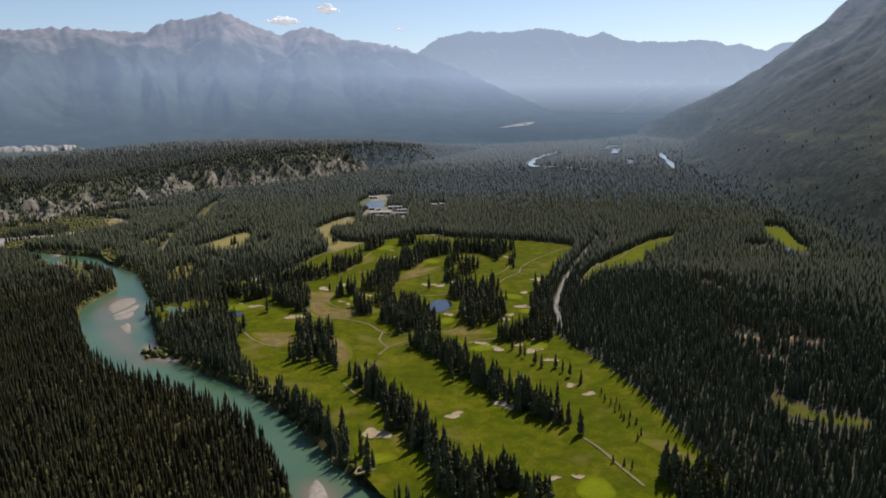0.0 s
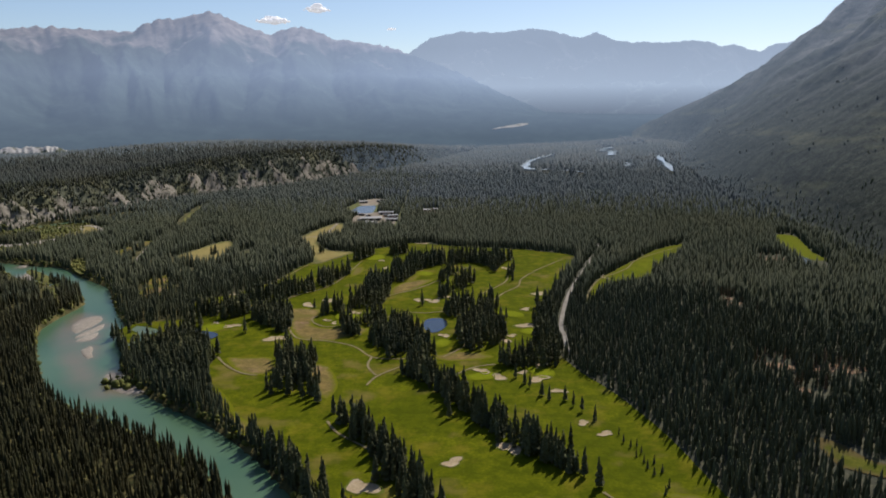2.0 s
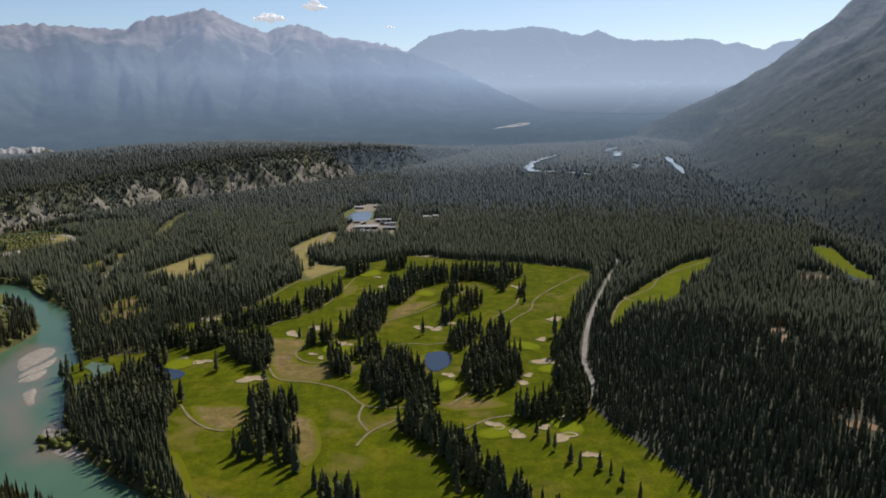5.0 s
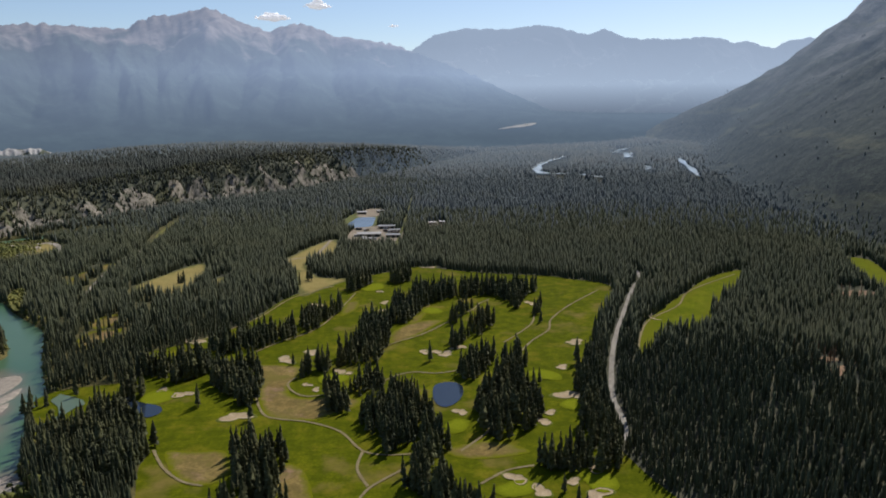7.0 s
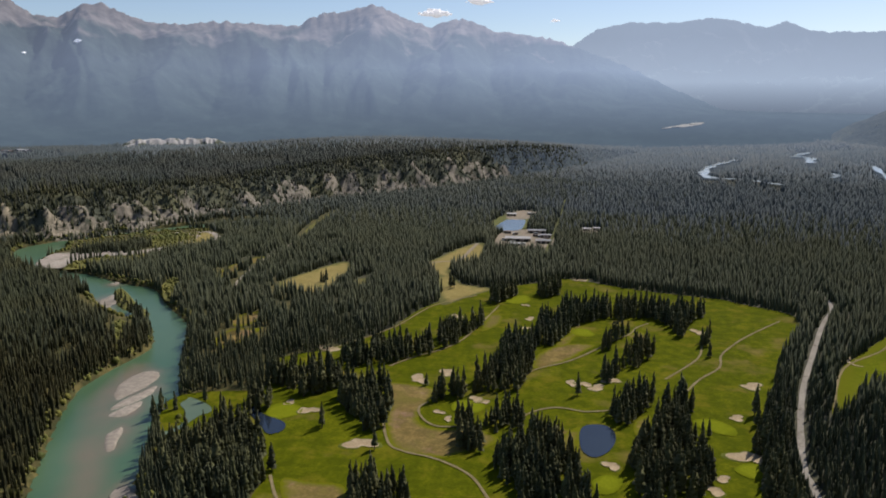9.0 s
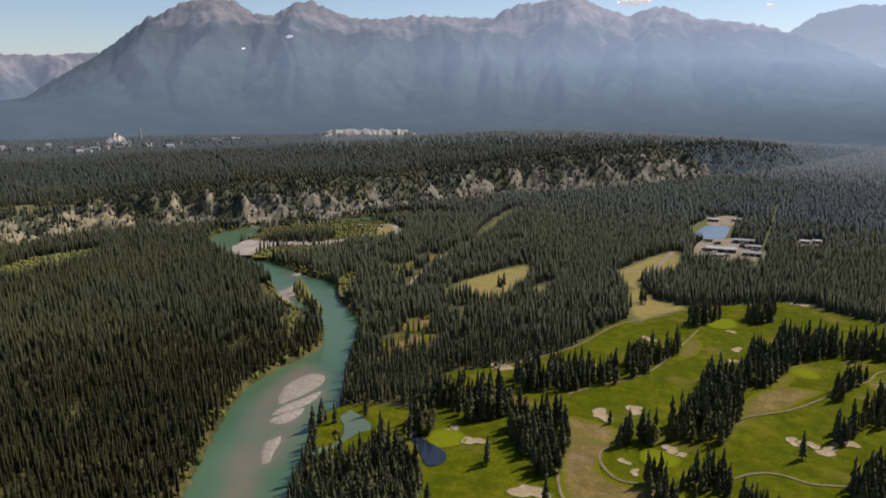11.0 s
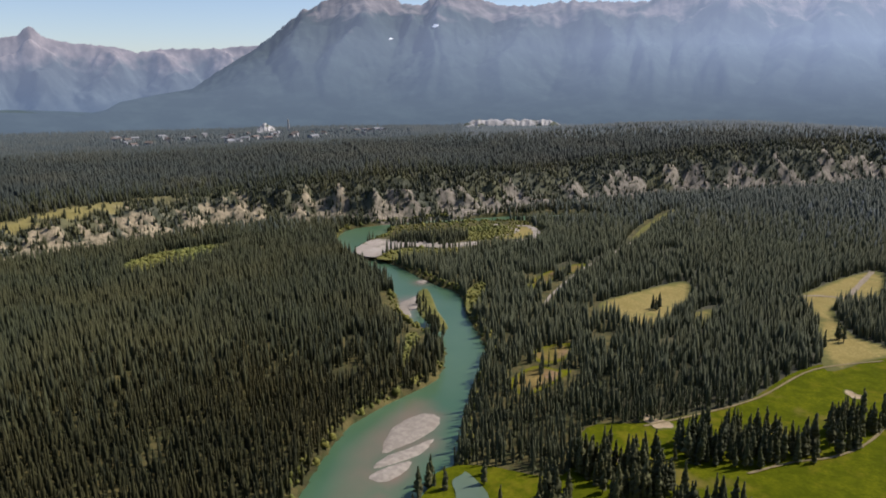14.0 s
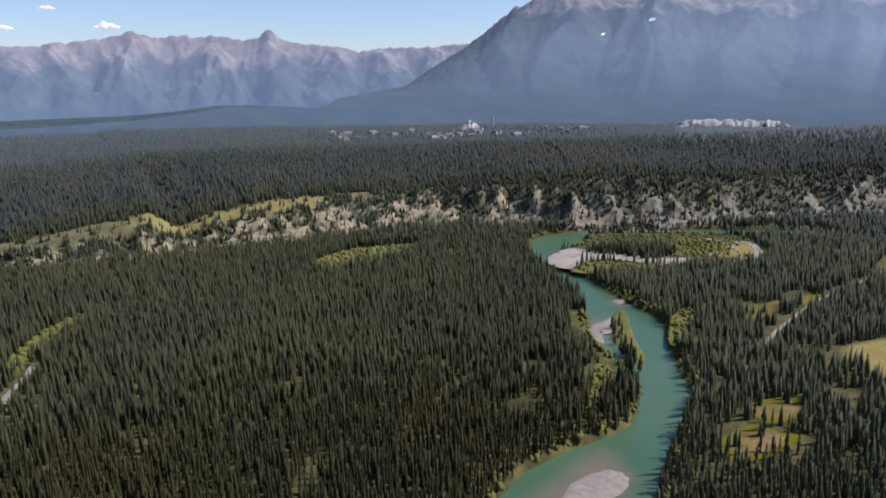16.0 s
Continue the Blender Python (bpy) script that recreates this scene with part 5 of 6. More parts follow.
# third-ring needle tone and fourth-ring glow stand in for haze
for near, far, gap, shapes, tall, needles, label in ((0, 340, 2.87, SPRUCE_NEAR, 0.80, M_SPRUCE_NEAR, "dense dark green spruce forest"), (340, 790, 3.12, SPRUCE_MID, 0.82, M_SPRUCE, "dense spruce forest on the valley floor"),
                                            (790, 1450, 5.2, SPRUCE_FAR, 0.85, M_FIR_HAZED, "dark conifer forest around the river flats"), (1450, 2420, 6.2, SPRUCE_TIP, 0.9, M_FIR_FAR_HAZED, "far conifer forest painted blue-green with haze")):
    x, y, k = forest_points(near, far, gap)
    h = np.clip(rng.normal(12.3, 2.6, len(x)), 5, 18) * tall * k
    east = (seg_dist(x, y, EAST_BANK)[0] < 0) & (far < 800)      # lodgepole tone lifted for haze east of the river, spruce tone west of it
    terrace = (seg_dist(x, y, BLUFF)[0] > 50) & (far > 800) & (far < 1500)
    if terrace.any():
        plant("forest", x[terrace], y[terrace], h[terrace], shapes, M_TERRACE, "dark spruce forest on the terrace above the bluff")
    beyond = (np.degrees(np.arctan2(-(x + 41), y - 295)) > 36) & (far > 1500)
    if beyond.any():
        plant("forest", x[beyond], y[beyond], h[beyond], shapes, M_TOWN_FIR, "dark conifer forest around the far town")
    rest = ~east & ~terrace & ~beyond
    # western firs get the plain green tone, without the haze tint
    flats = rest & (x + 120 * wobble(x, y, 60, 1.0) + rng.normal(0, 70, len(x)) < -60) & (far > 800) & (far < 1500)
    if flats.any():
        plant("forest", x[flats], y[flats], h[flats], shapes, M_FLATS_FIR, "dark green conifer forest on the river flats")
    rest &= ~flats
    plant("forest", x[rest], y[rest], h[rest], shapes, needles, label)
    if east.any():
        plant("forest", x[east], y[east], h[east], shapes, M_LODGEPOLE_HAZED, "dense green lodgepole pine forest around the golf course")


# the same forest outside the camera's view, with coarser trees
bx, by = np.meshgrid(np.arange(-900, 620, 8.5), np.arange(-420, 900, 8.5))
bx, by = bx.ravel() + rng.uniform(-4, 4, bx.size), by.ravel() + rng.uniform(-4, 4, bx.size)
ok = np.abs(seg_dist(bx, by, VIEW_LINE)[0]) < 700
bx, by = bx[ok], by[ok]
ok = ~in_camera_view(bx, by)
bx, by = bx[ok], by[ok]
ok = free_of_trees(bx, by)
plant("forest", bx[ok], by[ok], rng.uniform(7, 13, ok.sum()), [cone_template(3, 0.24, s + 140) for s in range(5)], M_SPRUCE, "dark conifer forest at the valley's mouth")


# scrub pines that cling to the bluff between its ribs
fx, fy = np.meshgrid(np.arange(-860, 40, 4.0), np.arange(300, 2050, 4.0))
fx, fy = fx.ravel() + rng.uniform(-2, 2, fx.size), fy.ravel() + rng.uniform(-2, 2, fx.size)
fd, fs = seg_dist(fx, fy, BLUFF)
ok = (fd > 0) & (fd < 84) & (fs < 0.945)
fx, fy = fx[ok], fy[ok]
ok = free_of_trees(fx, fy) & (rng.uniform(0, 1, len(fx)) < 0.92 - 0.70 * bare_cover(fx, fy))
plant("bluff_pines", fx[ok], fy[ok], rng.uniform(4, 9.5, ok.sum()), SPRUCE_FAR, M_SPRUCE, "small conifers clinging to the pale bluff")

# standing dead pines round the cut clearings
px, py = (np.concatenate([np.array([s[k]]) + rng.normal(0, s[2] * 1.1 + 2, 12) for s in SLASH]) for k in (0, 1))
plant("dead_pines", px, py, rng.uniform(6, 11, len(px)), SPRUCE_NEAR, M_DEAD, "bare reddish-brown dead pines beside the clearings", fat=rng.uniform(0.4, 0.8, len(px)))

# shrubs on the river banks, in the scrub patches and in the open wood
sx, sy = np.meshgrid(np.arange(-640, 60, 2.6), np.arange(220, 1010, 2.6))
sx, sy = sx.ravel() + rng.uniform(-1.3, 1.3, sx.size), sy.ravel() + rng.uniform(-1.3, 1.3, sx.size)
sb = bank_depth(sx, sy)
ok = (sb > -6) & (sb < -0.7) & (rng.uniform(0, 1, len(sx)) < 0.55 + 0.25 * wobble(sx, sy, 14, 3.0))
for loop in SCRUBS[1:]:
    ok |= inside(sx, sy, loop) & (rng.uniform(0, 1, len(sx)) < 0.45)
ok |= inside(sx, sy, PENINSULA) & (rng.uniform(0, 1, len(sx)) < 0.05)
ok |= inside(sx, sy, BEND) & ~inside(sx, sy, PENINSULA) & (rng.uniform(0, 1, len(sx)) < 0.22)
ok &= ~inside(sx, sy, POINT_BAR) & ~inside(sx, sy, GOLF)
sx, sy = sx[ok], sy[ok]
plant("shrubs", sx, sy, np.clip(rng.normal(1.9, 0.7, len(sx)), 0.8, 4), SHRUBS, M_SHRUB, "low yellow-green willow shrubs along the river", fat=rng.uniform(0.8, 1.5, len(sx)))
ix, iy = -178 + rng.normal(0, 6, 34), 438 + rng.normal(0, 4, 34)
plant("shrubs", ix, iy, rng.uniform(1.5, 4.0, 34), SHRUBS, M_SHRUB, "low green willows on a gravel islet", z=np.full(34, WATER + 0.5), fat=rng.uniform(0.9, 1.4, 34))
ix, iy = -176 + rng.normal(0, 5, 9), 437 + rng.normal(0, 3, 9)
plant("islet_spruces", ix, iy, rng.uniform(4, 8, 9), SPRUCE_NEAR, M_SPRUCE, "small dark spruces on a gravel islet", z=np.full(9, WATER + 0.5))
for loop in (SCRUBS[0], SCRUBS[5]):
    lo, hi = loop.min(0), loop.max(0)
    x, y = np.random.default_rng(3).uniform(0, 1, (2, 1300))
    x, y = lo[0] + x * (hi[0] - lo[0]), lo[1] + y * (hi[1] - lo[1])
    ok = inside(x, y, loop)
    plant("shrubs", x[ok], y[ok], rng.uniform(1.5, 4.5, ok.sum()), SHRUBS, M_SHRUB, "yellow-green aspen scrub in the spruce forest", fat=rng.uniform(0.9, 1.5, ok.sum()))

# groves on the golf course: closed areas and rows
def grove(name, x, y, label):
    """Pines of uneven height with their bare trunks below."""
    h = np.clip(rng.normal(12.4, 2.8, len(x)), 4, 18)
    plant(name, x, y, h, PINE_NEAR, M_PINE, label)
    plant("pine_trunks", x, y, h, TRUNKS, M_BARK, "bare brown lower trunks of a stand of pines", fat=np.ones(len(x)))


AREAS = [[(14, 517), (13, 489), (22, 477), (41, 495), (47, 522), (33, 560)], [(35, 454), (48, 461), (64, 466), (73, 471), (71, 451), (48, 446)], [(-43, 498), (-29, 466), (-19, 474), (-6, 473), (-9, 504), (-30, 533)], [(-188, 478), (-164, 443), (-148, 438), (-138, 440), (-135, 466), (-148, 492), (-160, 506), (-189, 518)], [(-101, 470), (-91, 436), (-79, 427), (-71, 440), (-77, 469), (-91, 475)]]
AREAS.append([(-100, 643), (-104, 674), (-100, 688), (-89, 688), (-82, 706), (-80, 694), (-86, 673), (-91, 653)])
AREAS.append([(-111, 626), (-113, 641), (-108, 650), (-102, 634), (-107, 626)])
AREAS.append([(-150, 596), (-154, 617), (-143, 631), (-129, 643), (-116, 643), (-110, 631), (-117, 616), (-133, 602)])
AREAS.append([(-178, 565), (-176, 581), (-164, 585), (-157, 593), (-151, 585), (-164, 569)])
AREAS.append([(-61, 642), (-58, 663), (-42, 668), (-38, 645), (-39, 614), (-44, 583), (-55, 580), (-65, 577), (-68, 590), (-64, 601), (-66, 610), (-58, 622)])
AREAS.append([(-41, 665), (-43, 701), (-33, 712), (-22, 703), (-19, 695), (-29, 666), (-34, 659)])
AREAS.append([(-26, 720), (-26, 746), (-8, 756), (28, 761), (55, 760), (77, 760), (73, 747), (64, 733), (55, 700), (51, 698), (47, 715), (39, 734), (19, 730), (2, 728), (-17, 705)])
AREAS.append([(-82, 750), (-82, 771), (-71, 789), (-65, 779), (-75, 756)])
AREAS.append([(-49, 786), (-44, 812), (-33, 820), (-31, 794), (-41, 777)])
AREAS.append([(2, 651), (2, 673), (6, 685), (18, 702), (21, 700), (9, 676), (6, 657)])
AREAS.append([(-1, 603), (-1, 618), (6, 625), (13, 631), (13, 624), (5, 607)])
AREAS.append([(15, 644), (18, 655), (31, 667), (33, 661), (22, 634), (18, 630)])
AREAS.append([(6, 556), (5, 567), (14, 586), (26, 598), (28, 589), (22, 570), (10, 549)])
AREAS.append([(23, 539), (28, 570), (38, 577), (38, 560), (42, 548), (37, 532), (23, 524)])
AREAS.append([(-55, 536), (-51, 551), (-42, 558), (-36, 548), (-36, 541), (-46, 530)])
AREAS.append([(-44, 495), (-45, 507), (-37, 515), (-26, 525), (-20, 516), (-19, 506)])
AREAS.append([(-137, 552), (-134, 566), (-114, 575), (-103, 542), (-103, 520), (-110, 517), (-122, 534)])
AREAS.append([(88, 270), (96, 277), (106, 270), (112, 258), (108, 248), (92, 252)])
AREAS.append([(62, 681), (67, 698), (71, 698), (66, 679)])
AREAS.append([(-174, 525), (-179, 541), (-178, 557), (-170, 548), (-165, 532)])
ROWS = ([(-176, 575), (-162, 563), (-147, 562), (-147, 584)], *[[(-84, 565), (-76, 572), (-68, 574)], [(-65, 535), (-59, 514)], [(37, 570), (44, 584)]], [(83, 582), (73, 530), (67, 489), (68, 466)], [(15, 276), (26, 267), (34, 257), (36, 239)], [(-163, 435), (-148, 424), (-133, 405), (-121, 391)])
SINGLE_AREAS = ([(-95, 414), (-80, 404), (-63, 399), (-69, 434), (-89, 445)],)
SINGLE_ROWS = ([(-16, 441), (5, 410), (26, 366), (41, 343), (59, 323)], [(-46, 381), (-28, 347), (-12, 307), (1, 274), (13, 250)], [(-90, 356), (-80, 345), (-61, 320), (-43, 289), (-34, 272), (-21, 255)])
ISLET_ROW = [(-380, 714), (-348, 682), (-324, 667)]
LONE = [(-131, 519), (-137, 476), (-100, 503), (-84, 475), (-79, 469), (-74, 461), (-12, 585), (49, 547), (-30, 464), (-66, 534), (-58, 515)]
SMALL = [(43, 432), (47, 423), (49, 417), (54, 406), (57, 400), (65, 399), (68, 392), (71, 385), (75, 374), (83, 359), (83, 351), (85, 346), (88, 347), (85, 337), (88, 340), (87, 332), (87, 327), (91, 331), (88, 321), (92, 323), (88, 306), (91, 311), (63, 312), (59, 321), (72, 285), (76, 282), (79, 280)]


def scatter_area(pts, gap):
    loop = curve_loop(pts, 4)
    lo, hi = loop.min(0), loop.max(0)
    xs, ys = np.meshgrid(np.arange(lo[0], hi[0], gap), np.arange(lo[1], hi[1], gap))
    x, y = xs.ravel() + rng.uniform(-0.5, 0.5, xs.size) * gap, ys.ravel() + rng.uniform(-0.5, 0.5, xs.size) * gap
    ok = inside(x, y, loop)
    return x[ok], y[ok]


def scatter_row(pts, gap, width):
    line = curve_loop(pts, 8, False)
    length = np.concatenate([[0], np.cumsum(np.hypot(*np.diff(line, axis=0).T))])
    n = max(3, int(length[-1] * 2 * width / (gap * gap)))
    at = rng.uniform(0, length[-1], n)
    x, y = np.interp(at, length, line[:, 0]), np.interp(at, length, line[:, 1])
    return x + rng.normal(0, width * 0.5, n), y + rng.normal(0, width * 0.5, n)


def thinned(x, y):
    """Leaves gaps in a grove, and the lawn round the inlet free."""
    ok = ~inside(x, y, RIVER_LAWN)
    x, y = x[ok], y[ok]
    ok = rng.uniform(0, 1, len(x)) < 0.86 + 0.5 * wobble(x, y, 5.5, 1.7)
    return x[ok], y[ok]


def keep_dry(x, y):
    ok = bank_depth(x, y) < -3
    return x[ok], y[ok]


x, y = scatter_area([(-523, 840), (-525, 861), (-510, 891), (-485, 912), (-468, 892), (-470, 864), (-493, 855), (-510, 844)], 3.6)
plant("bend_spruces", x, y, rng.uniform(7, 13, len(x)), SPRUCE_MID, M_SPRUCE, "band of dark spruces on the river bend")
for pts in AREAS:
    x, y = thinned(*keep_dry(*scatter_area(pts, 3.4)))
    grove("pine_grove", x, y, "grove of tall dark pines on the golf course")
for i, pts in enumerate(ROWS):
    x, y = keep_dry(*scatter_row(pts, 3.7, 6.5 if i < len(ROWS) - 1 else 3.4))
    grove("pine_row", x, y, "row of dark pines between the fairways")


for pts in SINGLE_ROWS[:3] + ((SINGLE_ROWS[0][0], (-6, 473)),):
    x, y = keep_dry(*scatter_row(pts, 3.9, 6.5))
    grove("pine_belt", x, y, "dense belt of dark pines between the fairways")


def pine(seed):
    """One pine: a tapered trunk and a ragged crown."""
    root = new("pine_tree")
    bm = bmesh.new()
    bmesh.ops.create_cone(bm, cap_ends=True, segments=7, radius1=0.022, radius2=0.006, depth=0.7, matrix=Matrix.Translation((0, 0, 0.33)))
    part("trunk", bm, M_BARK, root)
    v, f = pine_template(300 + seed)
    mesh_object("crown", v, f, M_PINE_ONE, root)
    return tagged(root, "tall dark green pine on the golf course", "tree", "pines between the fairways")


MEADOW_TREES = [(-235, 789), (-232, 787), (-232, 793), (-211, 766), (-211, 772), (-126, 775), (-123, 797), (-119, 794), (-222, 528), (-216, 523), (-211, 523), (-220, 518), (-220, 524), (-201, 535), (-205, 541), (-203, 491), (-206, 496), (-208, 501), (-210, 506), (-213, 510), (-203, 496), (-201, 488), (-210, 503), (-122, 798), (-94, 581), (-132, 522), (-157, 554), (-154, 552), (66, 662)]
KINDS = [pine(s) for s in range(7)]
spots = [(a, b, random.uniform(8, 15)) for a, b in LONE] + [(a, b, 9.0 if i < 9 else (13.5 if i in (22, 23) else 4.5)) for i, (a, b) in enumerate(SMALL)]
spots += [(a, b, random.uniform(8, 13)) for a, b in MEADOW_TREES]
for pts in SINGLE_AREAS:
    spots += [(a, b, random.gauss(12.5, 2.0)) for a, b in zip(*scatter_area(pts, 6.0))]
for pts in SINGLE_ROWS:
    spots += [(a, b, random.gauss(12.5, 2.0)) for a, b in zip(*keep_dry(*scatter_row(pts, 5.6, 8.0)))]
spots += [(a, b, random.uniform(7, 12)) for a, b in zip(*scatter_row(ISLET_ROW, 4.6, 4.0))]
for i, (a, b, h) in enumerate(spots):
    zz = float(ground_height(np.array([a]), np.array([b]))[0])
    m = Matrix.LocRotScale((a, b, max(zz, WATER + 0.5) - 0.1), Euler((0, 0, random.uniform(0, 6.28))), (h * random.uniform(0.85, 1.2),) * 2 + (h,))
    if i < len(KINDS):
        KINDS[i].matrix_basis = m
    else:
        kind = KINDS[random.randrange(len(KINDS))]
        twin = copy_thing(kind, Matrix.Identity(4))
        twin.matrix_basis = m

# ---- works yard, sheds and far town ----
drape("yard", YARD, M_YARD, 0.3, "pale gravel yard of the water works", "yard", "structure", 12)
drape("yard_north", NORTH_YARD, M_YARD, 0.3, "pale gravel apron beside the basin", "yard", "structure", 12)
drape("basin_bank", BASIN_BANK, M_RIDE, 0.22, "green grassy bank round the settling basin", "grass", "structure", 12)
drape("basin", BASIN, M_BASIN, 0.5, "blue settling basin with grassy banks", "water", "structure", 12)
drape("shed_lot", SHED_LOT, M_YARD, 0.3, "pale gravel lot in the forest", "yard", "structure", 12)


def building(x, y, length, depth, height, turn, roof, label, pitch=0.18, doors=3):
    """A long shed: walls, a gabled roof with eaves, dark panels for the unlit openings."""
    root = new("shed")
    root.matrix_basis = pose(x, y, float(relief(x, y)) + 0.2, 0, 0, turn)
    bm = bmesh.new()
    bmesh.ops.create_cube(bm, size=1, matrix=Matrix.Translation((0, 0, height / 2)) @ Matrix.Diagonal((length, depth, height, 1)))
    wall = part("wall", bm, M_WALL, root)
    rise, o = depth * pitch, 0.5
    a, b = length / 2 + o, depth / 2 + o
    verts = [(-a, -b, height - 0.1), (a, -b, height - 0.1), (a, b, height - 0.1), (-a, b, height - 0.1), (-a, 0, height + rise), (a, 0, height + rise)]
    mesh_object("roof", verts, [(0, 1, 5, 4), (2, 3, 4, 5), (0, 4, 3), (1, 2, 5), (3, 2, 1, 0)], roof, root)
    # near-black panels on the wall stand in for the shade inside doorways
    for i in range(doors):
        bm = bmesh.new()
        bmesh.ops.create_cube(bm, size=1, matrix=Matrix.Translation(((i + 0.5) / doors * length - length / 2, -depth / 2 - 0.04, height * 0.4)) @ Matrix.Diagonal((length / doors * 0.5, 0.12, height * 0.75, 1)))
        part("door", bm, M_DARK_PANEL, wall, "dark panel in place of an open doorway")
    return tagged(root, label, "building")


building(-71, 1071, 21, 7, 3.6, 8, M_ROOF, "long grey-roofed works shed with dark openings")
building(-88, 1015, 28, 9, 3.8, 6, M_WHITE, "long pale-roofed hall in the works yard")
building(-59, 1044, 12, 6, 3.2, 10, M_ROOF, "small grey-roofed works building")
building(-59, 1008, 17, 7, 3.4, 5, M_ROOF, "low grey-roofed garage in the works yard")
building(-115, 1197, 13, 6, 3.2, 3, M_WHITE, "pale-roofed pump house by the basin")
building(-105, 1062, 8, 4, 2.6, 0, M_BROWN, "small dark hut beside the basin")
building(-90, 1211, 9, 5, 2.8, 20, M_ROOF, "small grey hut beside the gravel apron")
building(-88, 989, 10, 5, 2.6, 8, M_WHITE, "low white store beside the hall")
building(-13, 1100, 9, 6, 3, 5, M_WHITE, "white-roofed shed on a gravel lot")
building(-1, 1107, 8, 6, 3, -8, M_WHITE, "white-roofed shed on a gravel lot")


def container(x, y, turn, length, material, label):
    """A long steel box on skids with a door frame at one end."""
    root = new("container")
    root.matrix_basis = pose(x, y, float(relief(x, y)) + 0.3, 0, 0, turn)
    bm = bmesh.new()
    bmesh.ops.create_cube(bm, size=1, matrix=Matrix.Translation((0, 0, 1.35)) @ Matrix.Diagonal((length, 2.4, 2.4, 1)))
    bmesh.ops.bevel(bm, geom=bm.edges[:], offset=0.08, segments=1, affect="EDGES")
    body = part("body", bm, material, root)
    bm = bmesh.new()
    bmesh.ops.create_cube(bm, size=1, matrix=Matrix.Translation((length / 2 + 0.03, 0, 1.35)) @ Matrix.Diagonal((0.08, 2.0, 2.0, 1)))
    part("door", bm, M_DARK_PANEL, body, "dark end door")
    return tagged(root, label, "container", "containers in the works yard")


crnd = random.Random(11)
YARD_MID = YARD.mean(0)
for i in range(14):
    q = YARD[crnd.randrange(len(YARD))] * 0.62 + YARD_MID * 0.38 + np.array([crnd.uniform(-4, 4), crnd.uniform(-6, 6)])
    pale = i % 3
    container(q[0], q[1], crnd.choice((4, 8, 95)), crnd.uniform(4, 8), (M_WHITE, M_ROOF, M_BROWN)[pale], ("white", "grey", "brown")[pale] + " steel storage box in the gravel yard")


def town_house(x, y, size, turn, roof, label):
    root = new("house")
    root.matrix_basis = pose(x, y, float(relief(x, y)) + 4, 0, 0, turn)
    bm = bmesh.new()
    bmesh.ops.create_cube(bm, size=1, matrix=Matrix.Translation((0, 0, -2)) @ Matrix.Diagonal((size, size * 0.7, 16, 1)))
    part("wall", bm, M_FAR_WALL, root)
    a, b = size / 2 + 0.6, size * 0.35 + 0.6
    verts = [(-a, -b, 5.9), (a, -b, 5.9), (a, b, 5.9), (-a, b, 5.9), (-a, 0, 9), (a, 0, 9)]
    mesh_object("roof", verts, [(0, 1, 5, 4), (2, 3, 4, 5), (0, 4, 3), (1, 2, 5), (3, 2, 1, 0)], roof, root)
    return tagged(root, label, "house", "houses of the far town")


rnd = random.Random(5)
for i in range(46):
    az = rnd.choice((rnd.uniform(41, 50), rnd.uniform(50, 62)))
    d = 138 / math.tan(radians(rnd.uniform(3.75, 4.4) if az > 47 else rnd.uniform(3.65, 3.95)))
    white = rnd.random() < 0.5
    town_house(-41 - d * math.sin(radians(az)), 295 + d * math.cos(radians(az)), rnd.uniform(9, 24), rnd.uniform(0, 180), M_ROOF if white else M_BROWN,
               "far grey-roofed town house among trees" if white else "far brown-roofed town house among trees")

tower = new("chimney_tower")
tx, ty = -41 - 2150 * math.sin(radians(49.25)), 295 + 2150 * math.cos(radians(49.25))
tower.location = (tx, ty, float(relief(tx, ty)))
bm = bmesh.new()
bmesh.ops.create_cone(bm, cap_ends=True, segments=14, radius1=4.0, radius2=2.6, depth=40, matrix=Matrix.Translation((0, 0, 18)))
part("shaft", bm, M_WHITE, tower)
bm = bmesh.new()
bmesh.ops.create_cone(bm, cap_ends=True, segments=14, radius1=3.4, radius2=3.4, depth=2.5, matrix=Matrix.Translation((0, 0, 37.5)))
part("rim", bm, M_CONCRETE, tower)
tagged(tower, "tall pale tower standing in the far town", "tower")


def far_cliff(az0, az1, d, base, height, seed, label):
    """A pale ribbed silt cliff across the valley."""
    az = np.radians(np.linspace(az0, az1, 90))
    u = np.linspace(0, 1, 9)
    A, U = np.meshgrid(az, u, indexing="ij")
    rib = wobble(np.degrees(A) * 60, U * 8, 13, seed) + 0.6 * wobble(np.degrees(A) * 60, U * 8, 5, seed + 2)
    ends = np.clip(np.minimum(A.max() - A, A - A.min()) / 0.02, 0, 1) ** 0.5
    R = d + 45 * U + 9 * rib * np.sin(U * math.pi)
    Z = base + height * ends * (U ** 0.8) * (1 + 0.16 * wobble(np.degrees(A) * 60, U, 20, seed + 5))
    Z[:, -1] = base - 5
    R[:, -1] += 60
    return tagged(sheet("far_cliff", -41 - R * np.sin(A), 295 + R * np.cos(A), Z, M_CLIFF), label, "cliff", kind="structure")


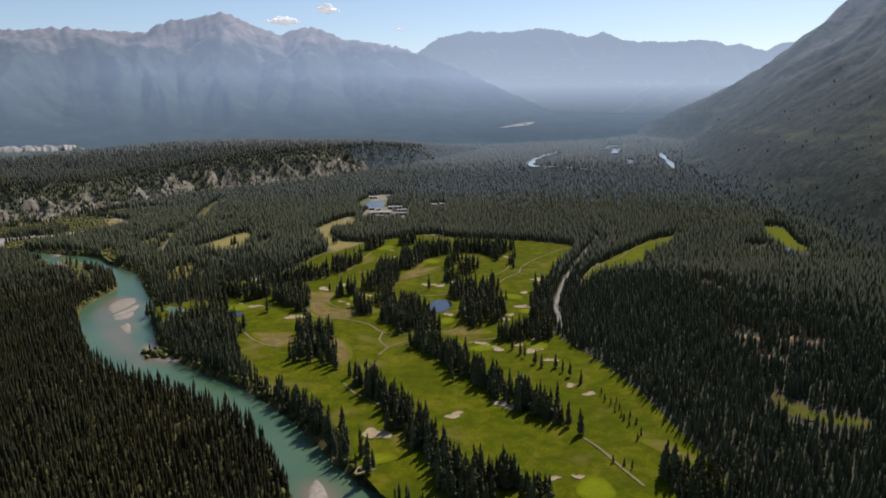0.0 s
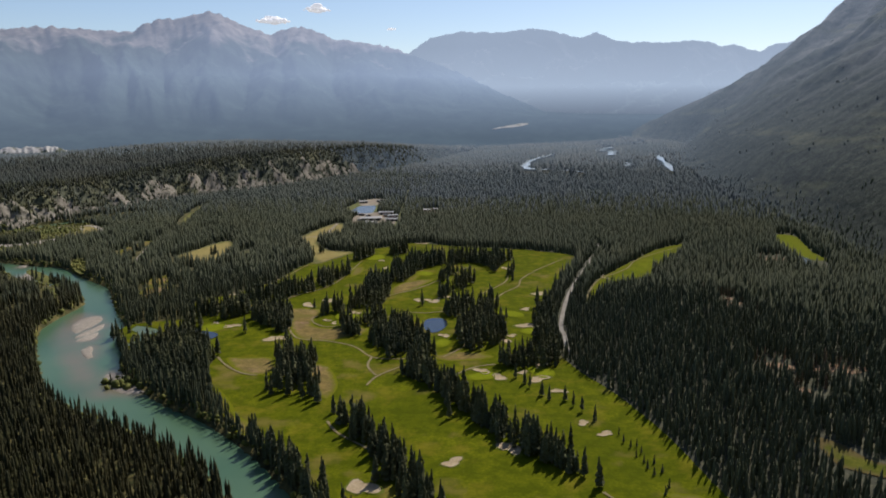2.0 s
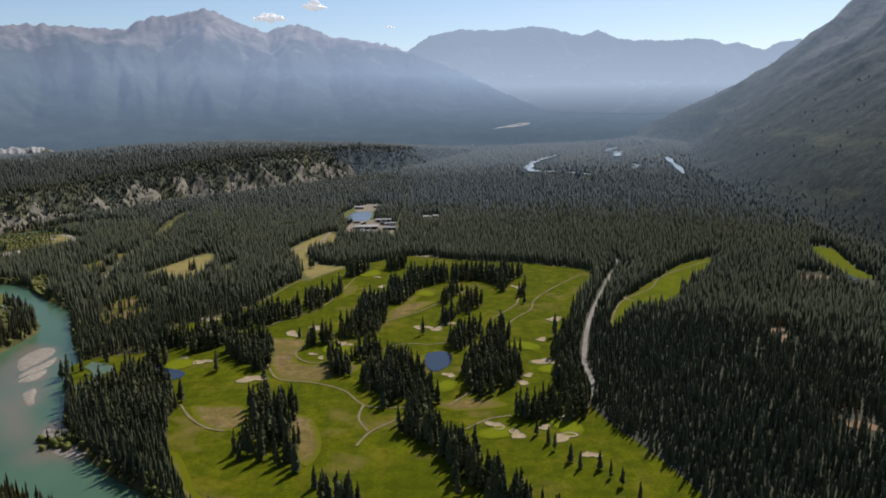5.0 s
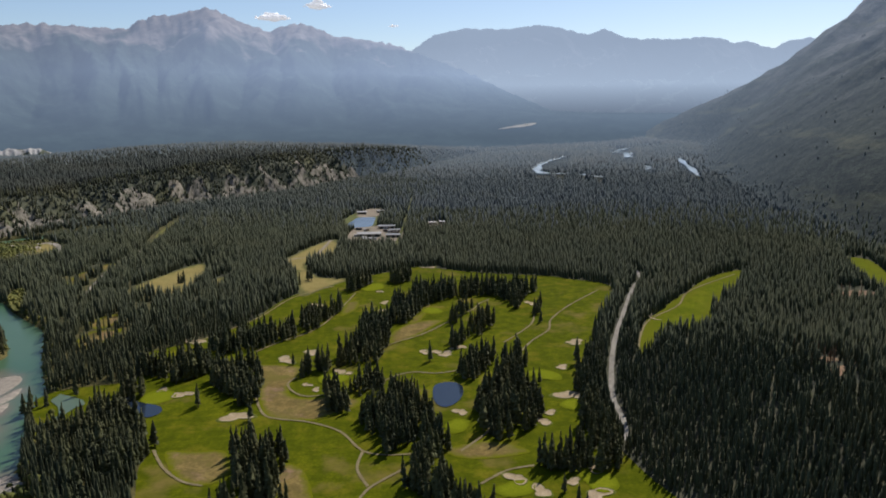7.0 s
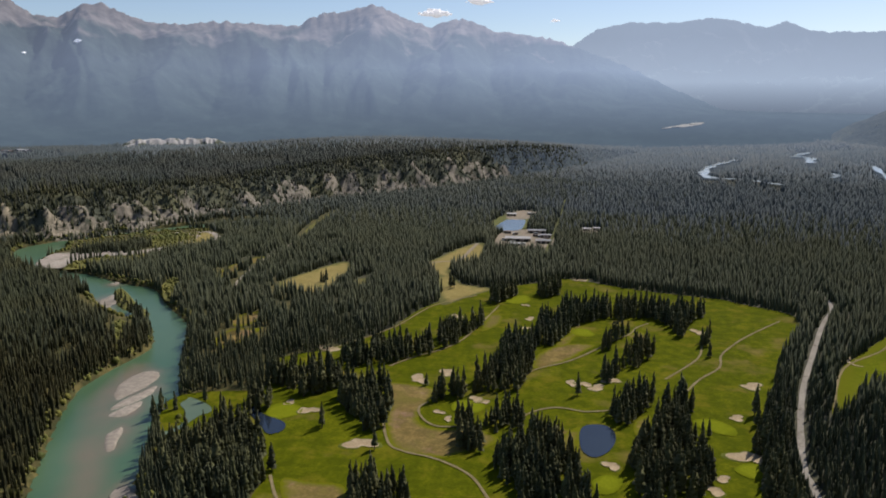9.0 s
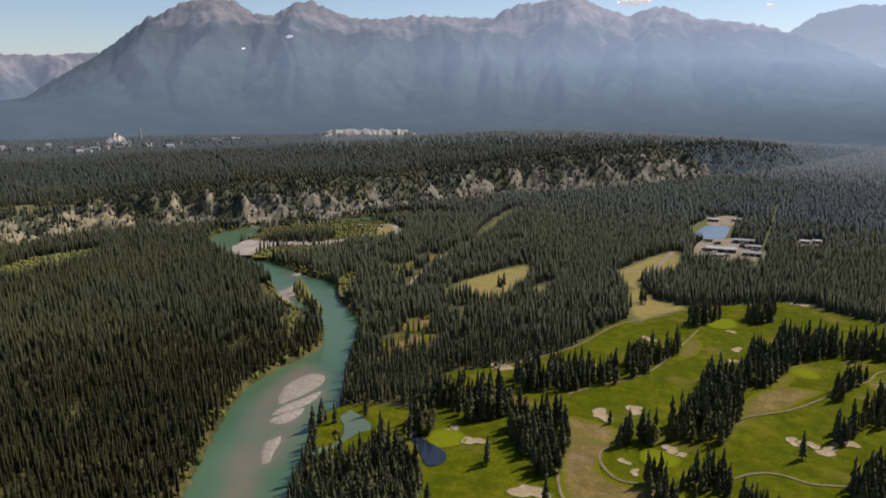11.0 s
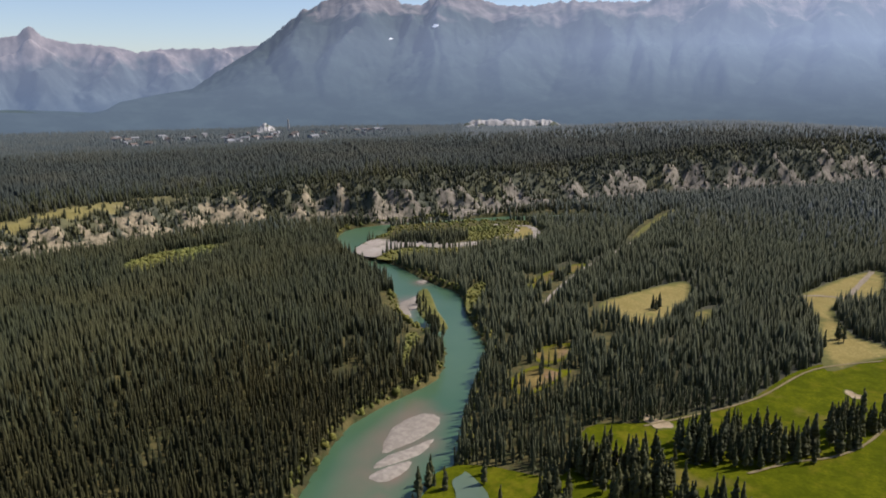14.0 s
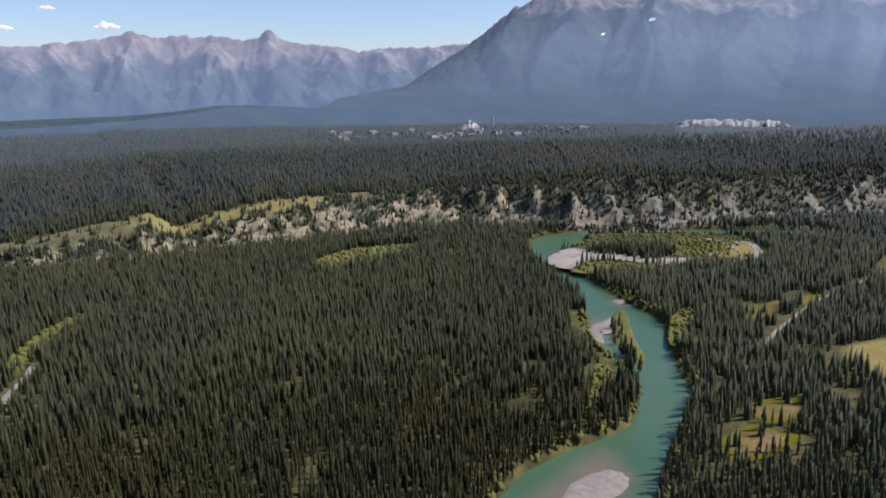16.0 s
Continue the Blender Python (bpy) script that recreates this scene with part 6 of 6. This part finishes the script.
M_CLIFF = surface("pale_silt_cliff", (0.32, 0.31, 0.30), (0.52, 0.50, 0.47), 0.03, 0.15, stretch=((1, 1, 0.3), 0), worn=(0.07, 0.08, 0.05), worn_scale=0.03, worn_at=(0.52, 0.6))
far_cliff(36.2, 28.2, 2200, 12, 32, 1.0, "far pale ribbed silt cliff above the forest")
far_cliff(20.5, 13.5, 2450, 12, 20, 3.0, "low far pale silt cliff")
far_cliff(51.6, 50.2, 2150, 14, 36, 6.0, "far pale quarry cut in a wooded slope")


# a pale cleared strip far down the valley
A, R = np.meshgrid(np.linspace(-4.9, -7.8, 24), np.linspace(2685, 2725, 6), indexing="ij")
R = 2705 + (R - 2705) * np.clip(1 - np.abs((A + 6.9) / 2.2), 0.1, 1) + 26 * (A + 6.3) * -1.0 + 6 * wobble(A * 10, R, 6, 1.0)
apron_z = 6 + (150 + 2330 * math.tan(radians(-1.0)) - 6) * sstep(0, 0.34, (R - 2330) / (4150 - 2330)) + 2.5
tagged(sheet("far_field", -10 - R * np.sin(np.radians(A)), 160 + R * np.cos(np.radians(A)), apron_z, M_FAR_FIELD), "pale cleared field far down the valley", "field", kind="structure")

# ---- small fair-weather clouds over the ranges ----
def cloud(az, rise, width, seed):
    d = 4720
    rnd = random.Random(seed)
    bm = bmesh.new()
    for i in range(26):
        u = rnd.uniform(-1, 1)
        r = width * 0.085 * (1.2 - abs(u)) * rnd.uniform(0.6, 1.3)
        up = abs(rnd.gauss(0, 0.5)) * (1.1 - abs(u)) * width * 0.13
        bmesh.ops.create_icosphere(bm, subdivisions=2, radius=r, matrix=Matrix.Translation((u * width * 0.45, rnd.uniform(-20, 20), up)) @ Matrix.Diagonal((1.5, 1.2, 0.8, 1)))
    for v in bm.verts:
        v.co += v.normal * width * 0.035 * noise.noise(v.co * 0.09)
    me = bpy.data.meshes.new("cloud")
    bm.to_mesh(me)
    bm.free()
    me.materials.append(M_CLOUD)
    me.polygons.foreach_set("use_smooth", [True] * len(me.polygons))
    ob = new("cloud", me)
    ob.matrix_basis = pose(-20 - d * math.sin(radians(az)), 200 + d * math.cos(radians(az)), 150 + d * math.tan(radians(rise)), 0, 0, az)
    tagged(ob, "small white fair-weather cloud above the mountains", "cloud", "small clouds")


for az, rise, width, seed in ((12.1, 6.5, 230, 1), (8.76, 7.36, 190, 2), (3.06, 5.98, 70, 3), (82.0, 3.4, 110, 4), (79.4, 4.73, 85, 5), (75.9, 3.6, 150, 6)):
    cloud(az, rise, width, seed)
